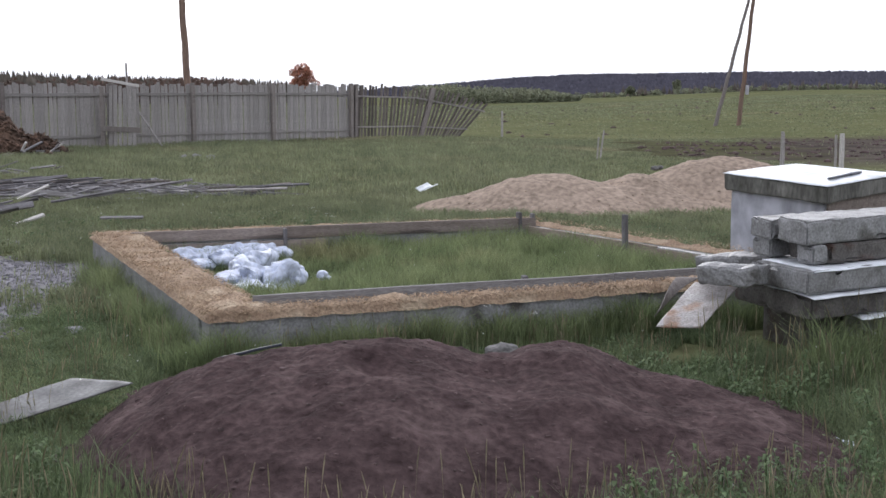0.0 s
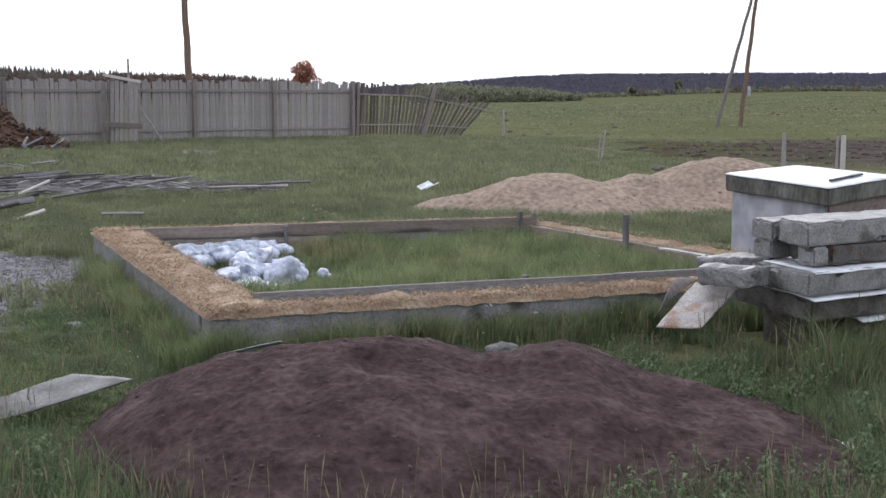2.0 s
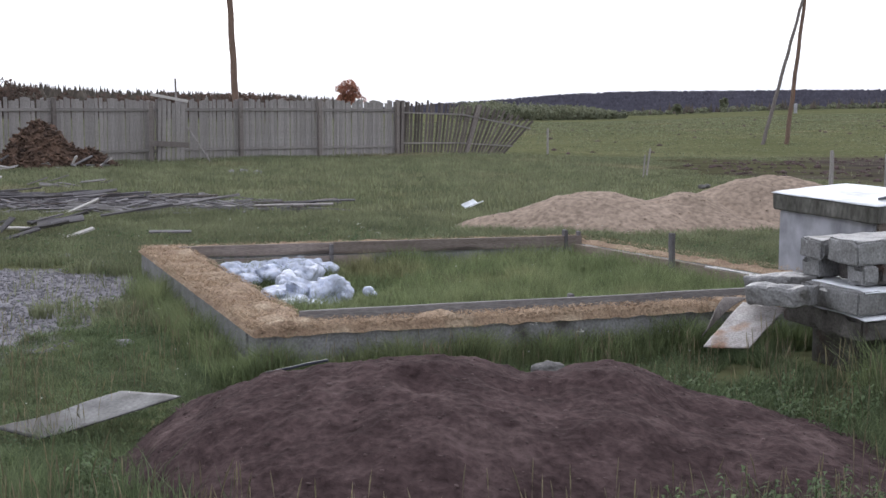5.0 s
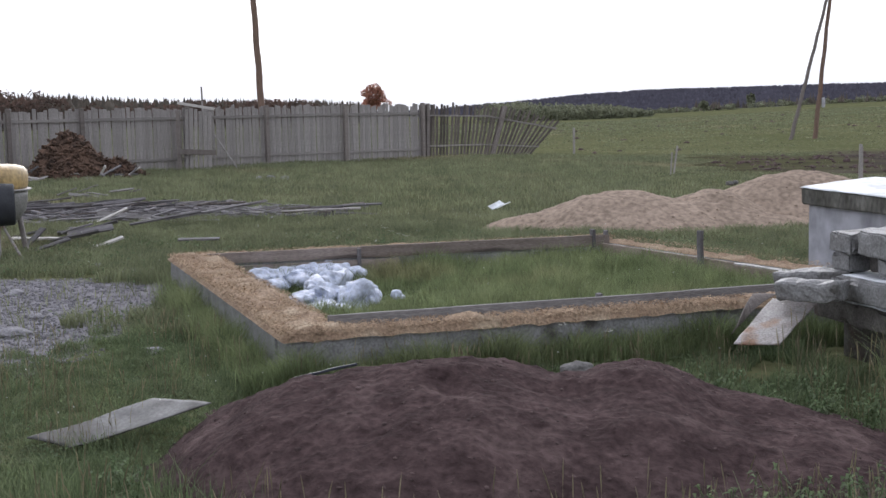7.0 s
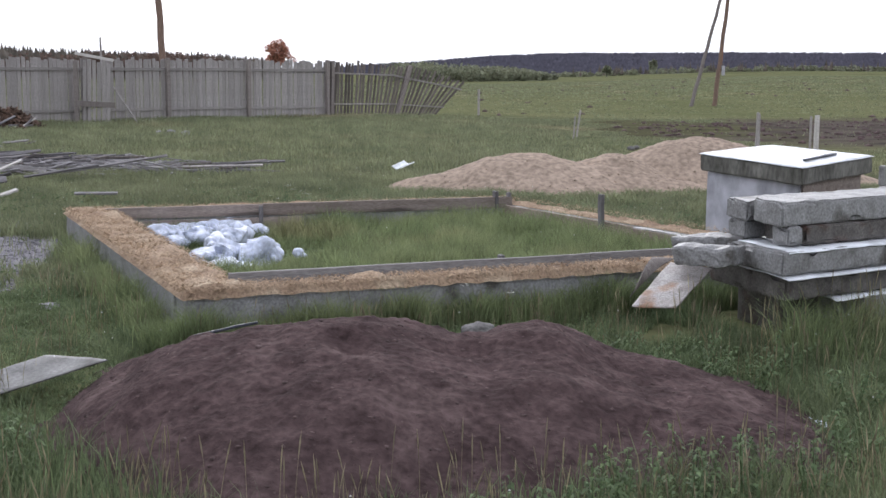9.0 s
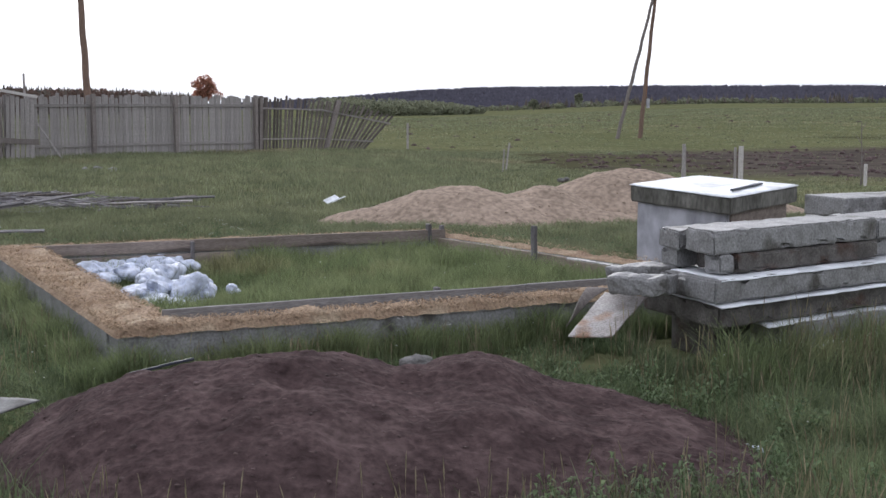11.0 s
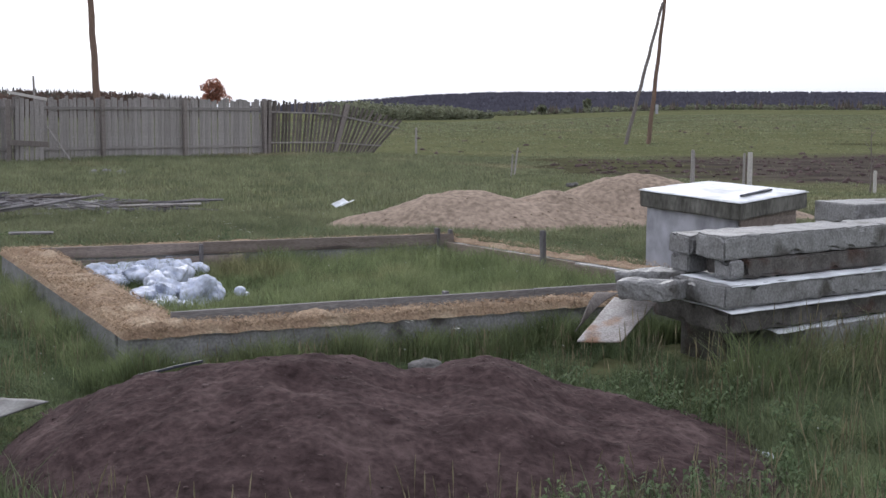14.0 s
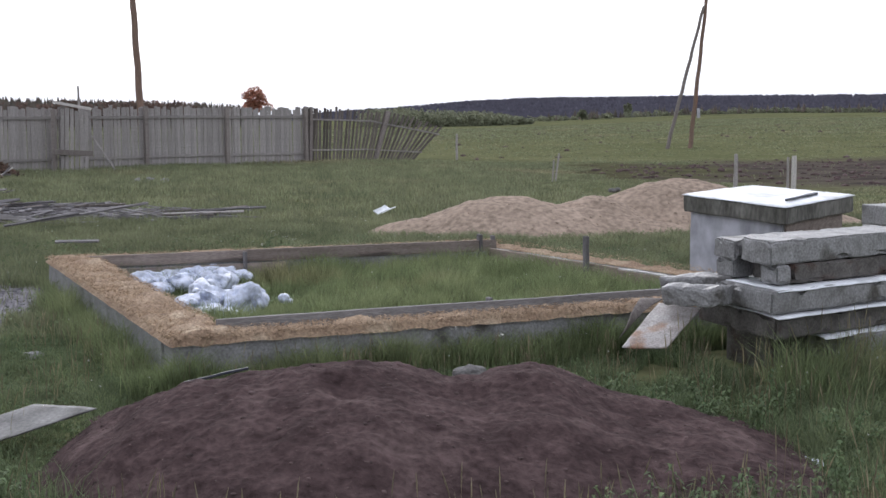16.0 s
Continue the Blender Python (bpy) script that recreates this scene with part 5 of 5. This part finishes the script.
WALL_LINES = [(toward(FA, 0.22), toward(FD, 0.22), 0.17), (toward(FA, 0.3), toward(FB, 0.3), 0.23), (toward(FB, 0.22), toward(FC, 0.22), 0.16), (toward(FC, 0.18), toward(FD, 0.18), 0.15)]


def bare(px, py):
    """True where no grass grows: on the heaps, walls, gravel and things."""
    m = np.zeros(len(px), bool)
    for a, b, w in WALL_LINES:
        m |= seg_dist(px, py, a, b) < w
    m |= inside_quad(px, py, [LID[0], LID[1], LID[2], LID[3]])
    m |= inside_quad(px, py, [(1.33, 7.64), (1.62, 7.5), (1.95, 7.95), (1.65, 8.25)])
    c = [stack_at(u, v) for u, v in ((0.0, 0.0), (3.4, 0.0), (3.4, 1.2), (0.0, 1.2))]
    m |= inside_quad(px, py, c)
    m |= (((px + 7.6) / 2.7) ** 2 + ((py - 20.9) / 1.1) ** 2 < 1) & (np.sin(px * 7.0) * np.cos(py * 9.0) < 0.5)
    near = (np.abs(px) < 2.0) & (py > 4.1) & (py < 7.2)
    for k in np.nonzero(near)[0]:
        m[k] |= mound_z(px[k], py[k]) > 0.015 + 0.05 * random.random()
    near = (px > -1.4) & (px < 7.6) & (py > 16.4) & (py < 21)
    for k in np.nonzero(near)[0]:
        m[k] |= sand_z(px[k], py[k]) > 0.03
    near = (px < -2.9) & (py > 7) & (py < 13.3) & (px > -9.5)
    for k in np.nonzero(near)[0]:
        m[k] |= in_gravel(px[k], py[k]) and random.random() < 0.97
    return m


def inside_foundation(px, py):
    return inside_quad(px, py, [FA, FD, FC, FB])


def blades(name, px, py, h, w, material, seed, lean=0.8, zoff=None):
    """One mesh of bent grass blades, each of a quad and a tip, all as triangles."""
    rng = np.random.default_rng(seed)
    n = len(px)
    z = np.array([ground_z(x, y) for x, y in zip(px, py)]) - 0.01
    if zoff is not None:
        z += zoff
    a, b = rng.uniform(0, 2 * np.pi, n), rng.uniform(0, 2 * np.pi, n)
    ln = h * lean * rng.uniform(0.1, 1.0, n)
    ux, uy = np.cos(a) * w / 2, np.sin(a) * w / 2
    lx, ly = np.cos(b) * ln, np.sin(b) * ln
    P = np.stack
    v = np.empty((n, 5, 3))
    v[:, 0] = P([px - ux, py - uy, z], 1)
    v[:, 1] = P([px + ux, py + uy, z], 1)
    v[:, 2] = P([px + lx * 0.32 - ux * 0.8, py + ly * 0.32 - uy * 0.8, z + h * 0.6], 1)
    v[:, 3] = P([px + lx * 0.32 + ux * 0.8, py + ly * 0.32 + uy * 0.8, z + h * 0.6], 1)
    v[:, 4] = P([px + lx, py + ly, z + h * rng.uniform(0.85, 1.0, n)], 1)
    base = np.arange(n)[:, None] * 5
    f = np.concatenate([base + (0, 1, 3), base + (0, 3, 2), base + (2, 3, 4)], 0)
    return bulk(name, v.reshape(-1, 3), f, material)


def scatter(n, y0, y1, rng, spread=0.56, margin=0.8, clump=None):
    """Points over a fan-shaped stretch of the meadow, drawn together into tufts."""
    py = np.sqrt(rng.uniform(y0 * y0, y1 * y1, n))
    px = rng.uniform(-1, 1, n) * (py * spread + margin)
    if clump:
        k = n // clump
        idx = rng.integers(0, k, n)
        r = rng.normal(0, 1, (n, 2)) * (0.025 + 0.004 * py[idx][:, None])
        px, py = px[idx] + r[:, 0], py[idx] + r[:, 1]
    return px, py


def patchy(px, py, s, o):
    return np.array([noise.noise(Vector((x / s, y / s, o))) for x, y in zip(px, py)])


def build_grass():
    rng = np.random.default_rng(21)
    G = "stuff"

    # close foreground and the strip round the soil heap
    px, py = scatter(270000, 3.3, 9.6, rng, 0.5, 0.4, 10)
    keep = ~bare(px, py) & ~inside_foundation(px, py)
    px, py = px[keep], py[keep]
    pn = patchy(px, py, 0.7, 2.0)
    tall = np.clip((px - 0.9) / 1.2, 0, 1) * np.clip((9.5 - py) / 2, 0, 1)
    tuft = np.clip(0.55 + 1.3 * patchy(px, py, 0.22, 13.0), 0.2, 1.7)
    h = (0.035 + 0.1 * rng.random(len(px)) ** 1.5 * tuft + 0.05 * pn) * (1 + 1.1 * tall) * np.where(py < 4.6, 1.35, 1.0)
    tagged(blades("grass_foreground", px, py, np.maximum(h, 0.03), rng.uniform(0.003, 0.007, len(px)), M_GRASS, 1, 1.2), "tall mixed green grass round the soil heap", "grass", kind=G)

    # inside the foundation
    px, py = scatter(170000, 8, 13.7, rng, 0.36, 0.5, 8)
    keep = ~bare(px, py) & inside_foundation(px, py)
    px, py = px[keep], py[keep]
    pn = patchy(px, py, 0.6, 6.0)
    edge = np.clip((np.hypot(px + 1.9, py - 10.9) - 0.4) / 1.0, 0.25, 1)
    h = (0.17 + 0.17 * rng.random(len(px)) + 0.12 * pn + 0.05 * patchy(px, py, 0.2, 4.0)) * edge
    tagged(blades("grass_inside_foundation", px, py, np.maximum(h, 0.05), rng.uniform(0.004, 0.009, len(px)), M_GRASS_LUSH, 2, 0.6), "lush green grass inside the foundation", "grass", kind=G)

    # middle meadow
    px, py = scatter(210000, 9.4, 20, rng, 0.5, 0.6, 9)
    keep = ~bare(px, py) & ~inside_foundation(px, py)
    px, py = px[keep], py[keep]
    pn = patchy(px, py, 1.5, 3.0)
    h = 0.09 + 0.1 * rng.random(len(px)) + 0.08 * pn + 0.05 * patchy(px, py, 0.4, 14.0)
    tagged(blades("grass_meadow", px, py, np.maximum(h, 0.04), rng.uniform(0.006, 0.012, len(px)), M_MEADOW, 3), "olive-green meadow grass round the foundation", "grass", kind=G)

    px, py = scatter(190000, 19.5, 47, rng, 0.5, 0.6, 7)
    d = (py - 46.5) - (px + 3.4) * 0.8
    keep = ~bare(px, py) & (d < 1.0)
    px, py = px[keep], py[keep]
    short = np.clip((px - 1.0 - 0.02 * py) / 3.0, 0, 1)
    mud = ((px - 23) / 17) ** 2 + ((py - 37.5) / 13) ** 2 + 0.5 * patchy(px, py, 3.0, 8.0) < 1.05
    pn = patchy(px, py, 3.0, 5.0)
    h = (0.11 + 0.1 * rng.random(len(px)) + 0.08 * pn) * (1 - 0.6 * short)
    keep = ~(mud & (rng.random(len(px)) < 0.985))
    px, py, h = px[keep], py[keep], h[keep]
    tagged(blades("grass_far_meadow", px, py, np.maximum(h, 0.03), rng.uniform(0.014, 0.026, len(px)), M_MEADOW, 4), "soft olive meadow grass towards the fence", "grass", kind=G)

    # tussocks in the grazed pasture
    px, py = scatter(130000, 36, 190, rng, 0.46, 1.0, 8)
    keep = (px > 3 + 0.0 * py) | (py > 60)
    keep &= ~((((px - 23) / 17) ** 2 + ((py - 37.5) / 13) ** 2 < 1.1) & (rng.random(len(px)) < 0.99))
    px, py = px[keep], py[keep]
    h = (0.025 + 0.05 * rng.random(len(px))) * np.clip(py / 60, 0.7, 1.6)
    tagged(blades("grass_pasture", px, py, h, 0.0011 * py * rng.uniform(0.7, 1.3, len(px)), M_MEADOW, 5), "short grazed grass with tussocks in the pasture", "grass", kind=G)

    # tall growth at the near foot of the soil heap
    n = 26000
    px, py = rng.uniform(-2.8, 3.0, n), rng.uniform(3.6, 5.2, n)
    likely = np.where(px > 0, np.clip((px - 0.1) / 1.1, 0.03, 1), np.clip((-px - 0.7) / 0.9, 0.03, 1))
    keep = (rng.random(n) < likely) & ~bare(px, py)
    px, py = px[keep], py[keep]
    h = 0.12 + 0.2 * rng.random(len(px)) + 0.08 * patchy(px, py, 0.35, 11.0)
    tagged(blades("grass_at_heap_foot", px, py, np.maximum(h, 0.06), rng.uniform(0.003, 0.007, len(px)), M_GRASS, 8, 0.6), "tall grass at the near foot of the soil heap", "grass", kind=G)

    # the meadow goes on round and behind the eye
    n = 70000
    rr, aa = 15 * np.sqrt(rng.random(n)), rng.uniform(0, 2 * np.pi, n)
    px, py = rr * np.sin(aa), rr * np.cos(aa)
    keep = ((py < 3.4) | (np.abs(px) > py * 0.56 + 0.6)) & (np.hypot(px, py) > 0.7)
    px, py = px[keep], py[keep]
    keep = ~bare(px, py)
    px, py = px[keep], py[keep]
    h = 0.08 + 0.1 * rng.random(len(px)) + 0.04 * patchy(px, py, 1.0, 12.0)
    tagged(blades("grass_around", px, py, np.maximum(h, 0.04), rng.uniform(0.01, 0.018, len(px)), M_GRASS, 9), "short meadow grass all round", "grass", kind=G)

    # fringes: along the walls, the stack, the fence
    xs, ys = [], []
    for (a, b, off, n) in ((FA, FD, -0.03, 17000), (FA, FB, -0.05, 7000)):
        d = (b - a)
        nn = Vector((-d.y, d.x)).normalized()
        if nn.dot(INNER - a) < 0:
            nn = -nn
        s = rng.uniform(-0.05, 1, n)
        o = off - np.abs(rng.normal(0, 0.1, n))
        xs.append(a.x + d.x * s + nn.x * o)
        ys.append(a.y + d.y * s + nn.y * o)
    s, t = rng.uniform(-0.1, 3.4, 6500), -np.abs(rng.normal(0.05, 0.3, 6500))
    xs.append(SK.x + SU.x * s + SV.x * t)
    ys.append(SK.y + SU.y * s + SV.y * t)
    px, py = np.concatenate(xs), np.concatenate(ys)
    keep = ~bare(px, py)
    px, py = px[keep], py[keep]
    h = (0.09 + 0.21 * rng.random(len(px))) * (1 + 0.6 * patchy(px, py, 0.3, 15.0)) * np.where(px > 2.0, 1.35, 1.0)
    tagged(blades("grass_fringe", px, py, h, rng.uniform(0.003, 0.006, len(px)), M_GRASS_LUSH, 6, 0.9), "taller grass along the foundation and the stack", "grass", kind=G)


build_grass()


def ground_cover(name, n, y0, y1, leaf, zmax, seed, label):
    """Small broad leaves low between the grass blades."""
    rng = np.random.default_rng(seed)
    px, py = scatter(n, y0, y1, rng, 0.56, 0.6, 12)
    keep = ~bare(px, py)
    px, py = px[keep], py[keep]
    k = len(px)
    z = np.array([ground_z(x, y) for x, y in zip(px, py)]) + rng.uniform(0.01, zmax, k)
    p = np.stack([px, py, z], 1)
    a = rng.uniform(0, 6.28, k)
    tilt = rng.uniform(-0.5, 0.5, (k, 2))
    u = np.stack([np.cos(a), np.sin(a), tilt[:, 0]], 1)
    v = np.stack([-np.sin(a), np.cos(a), tilt[:, 1]], 1)
    w = leaf * rng.uniform(0.5, 1.4, (k, 1))
    vs = np.stack([p - u * w, p + v * w * 0.6, p + u * w, p - v * w * 0.6], 1).reshape(-1, 3)
    tagged(bulk(name, vs, np.arange(len(vs)).reshape(-1, 4), M_LEAF), label, "ground cover", kind="stuff")


ground_cover("clover_foreground", 80000, 3.3, 9.6, 0.009, 0.09, 31, "low broad-leaved herbs between the grass")
ground_cover("clover_meadow", 40000, 9.4, 17, 0.02, 0.12, 32, "low broad-leaved herbs in the meadow")


def seed_stalks(n, box_, hmin, hmax, seed, name, label):
    """Thin stalks with a slim seed head, one mesh."""
    rng = np.random.default_rng(seed)
    cx, cy = rng.uniform(box_[0], box_[1], n // 9), rng.uniform(box_[2], box_[3], n // 9)
    pick = rng.integers(0, n // 9, n)
    px, py = cx[pick] + rng.normal(0, 0.09, n), cy[pick] + rng.normal(0, 0.09, n)
    keep = ~bare(px, py) & ~inside_foundation(px, py)
    px, py = px[keep], py[keep]
    vs, fs = [], []
    for x, y in zip(px, py):
        h, a = rng.uniform(hmin, hmax), rng.uniform(0, 6.28)
        tilt = rng.uniform(0.02, 0.25) * h
        tx, ty = math.cos(a) * tilt, math.sin(a) * tilt
        z = ground_z(x, y)
        rings = ((0.0, 0.0014), (0.5, 0.0012), (0.74, 0.0009), (0.8, 0.0026), (0.9, 0.0032), (1.0, 0.0005))
        k0 = len(vs)
        for s, r in rings:
            c = (x + tx * s * s, y + ty * s * s, z + h * s)
            for k in range(3):
                b = k * 2.0944 + a
                vs.append((c[0] + r * math.cos(b), c[1] + r * math.sin(b), c[2]))
        for j in range(len(rings) - 1):
            for k in range(3):
                p, q = k0 + j * 3 + k, k0 + j * 3 + (k + 1) % 3
                fs.append((p, q, q + 3, p + 3))
    tagged(bulk(name, vs, fs, M_STALK), label, "grass stalks", kind="stuff")


seed_stalks(800, (-2.4, 2.6, 3.7, 5.0), 0.2, 0.42, 1, "seed_stalks_foreground", "thin dry grass stalks with seed heads")
seed_stalks(650, (1.2, 4.3, 4.6, 7.6), 0.25, 0.52, 2, "seed_stalks_by_stack", "tall pale grass stalks beside the concrete stack")
seed_stalks(1000, (-4.5, 1.5, 6.0, 9.4), 0.14, 0.32, 3, "seed_stalks_by_foundation", "thin pale grass stalks by the foundation")


def weed(x, y, h, spread, seed, label):
    """A leafy weed: stems with pairs of pointed leaves."""
    rng = random.Random(seed)
    w = empty("weed", pose(x, y, ground_z(x, y)), label, "weed", "leafy weeds")
    bm = bmesh.new()
    vs, fs = [], []
    for s in range(7):
        a = rng.uniform(0, 6.28)
        tip = Vector((spread * rng.uniform(0.2, 1) * math.cos(a), spread * rng.uniform(0.2, 1) * math.sin(a), h * rng.uniform(0.65, 1)))
        rod(bm, (0, 0, -0.02), tip, 0.003, 0.0015, 5)
        for k in range(26):
            p = tip * (0.2 + 0.8 * k / 25)
            b = rng.uniform(0, 6.28)
            d = Vector((math.cos(b), math.sin(b), rng.uniform(-0.3, 0.5))).normalized()
            L, wd = rng.uniform(0.025, 0.055), rng.uniform(0.005, 0.011)
            side = d.cross(Vector((0, 0, 1))).normalized() * wd
            mid = p + d * L * 0.45 + Vector((0, 0, 0.008))
            k0 = len(vs)
            vs += [tuple(p), tuple(mid + side), tuple(p + d * L - Vector((0, 0, 0.01))), tuple(mid - side)]
            fs.append((k0, k0 + 1, k0 + 2, k0 + 3))
    tagged(part("stem", bm, M_LEAF, w), kind="stuff")
    tagged(bulk("foliage", vs, fs, M_LEAF, w), kind="stuff")


for k, (x, y, h, sp) in enumerate(((0.62, 4.2, 0.4, 0.16), (0.78, 4.3, 0.42, 0.15), (0.95, 4.2, 0.38, 0.18), (1.2, 4.35, 0.42, 0.16), (0.45, 4.1, 0.32, 0.15), (1.5, 4.5, 0.4, 0.18), (1.35, 4.7, 0.36, 0.15),
                                   (0.7, 4.05, 0.36, 0.18), (1.05, 4.5, 0.38, 0.16), (1.7, 4.75, 0.38, 0.18), (1.9, 4.5, 0.36, 0.18), (0.3, 4.2, 0.26, 0.14), (-1.55, 4.7, 0.3, 0.16), (-1.75, 5.0, 0.28, 0.16), (1.35, 6.75, 0.26, 0.2),
                                   (1.1, 6.95, 0.24, 0.2), (1.62, 6.7, 0.28, 0.2), (1.75, 6.2, 0.3, 0.2), (1.95, 6.6, 0.3, 0.22), (1.9, 5.2, 0.26, 0.2), (1.55, 6.45, 0.22, 0.2), (0.8, 7.15, 0.2, 0.18), (-1.7, 4.6, 0.2, 0.15), (2.15, 5.9, 0.3, 0.2))):
    weed(x, y, h, sp, k, "low leafy green weed in the grass")

for k, (x, y, h) in enumerate(((-1.42, 13.25, 0.5), (-1.2, 13.3, 0.4), (-1.55, 13.15, 0.36))):
    weed(x, y, h, 0.16, 60 + k, "tall leafy weed against the formwork board")

# small white flower heads scattered in the grass
rng_f = np.random.default_rng(9)
fx, fy = rng_f.uniform(-8, 4, 420), rng_f.uniform(3.8, 22, 420)
ok = ~bare(fx, fy)
vs, fs = [], []
for x, y in zip(fx[ok], fy[ok]):
    s, z = rng_f.uniform(0.004, 0.008), ground_z(x, y) + rng_f.uniform(0.14, 0.26)
    k0 = len(vs)
    vs += [(x - s, y, z), (x, y - s, z + 0.004), (x + s, y, z), (x, y + s, z + 0.004), (x, y, z + s * 0.9), (x, y, z - s * 0.5)]
    for a, b in ((0, 1), (1, 2), (2, 3), (3, 0)):
        fs += [(k0 + a, k0 + b, k0 + 4), (k0 + b, k0 + a, k0 + 5)]
tagged(bulk("white_flowers", vs, fs, M_PETAL), "tiny white flower heads in the meadow", "flowers", kind="stuff")

vs, fs = [], []
for x, y, z in ((-1.42, 13.2, 0.5), (-1.36, 13.18, 0.46), (-1.2, 13.25, 0.4), (-1.26, 13.22, 0.43), (-1.5, 13.1, 0.37), (0.3, 8.1, 0.3), (0.6, 8.0, 0.27)):
    for _ in range(9):
        p = Vector((x, y, z)) + Vector((rng_f.normal(0, 0.018), rng_f.normal(0, 0.018), rng_f.normal(0, 0.006)))
        k0 = len(vs)
        vs += [tuple(p + Vector(c) * 0.007) for c in ((-1, 0, 0), (0, -1, 0.3), (1, 0, 0), (0, 1, 0.3))]
        fs.append((k0, k0 + 1, k0 + 2, k0 + 3))
tagged(bulk("flower_umbels", vs, fs, M_PETAL), "flat white flower heads on the tall weeds", "flowers", kind="stuff")

# clods and hoof-churned lumps on the bare mud
places = []
for _ in range(1300):
    x, y = random.uniform(6, 36), random.uniform(25, 50)
    if ((x - 23) / 17) ** 2 + ((y - 37.5) / 13) ** 2 < 1:
        places.append((x, y, ground_z(x, y), random.uniform(0.03, 0.13)))
tagged(lumps("mud_clods", places, M_CLOD), "churned dark clods on the bare mud", "mud", kind="stuff")
# low dark tussocks and molehills in the grazed pasture
places = []
for _ in range(160):
    x, y = random.uniform(3, 60), random.uniform(40, 150)
    if abs(x) < 0.5 * y:
        places.append((x, y, ground_z(x, y), random.uniform(0.07, 0.22)))
tagged(lumps("molehills", places, M_CLOD), "small dark molehills in the pasture", "molehills", kind="stuff")
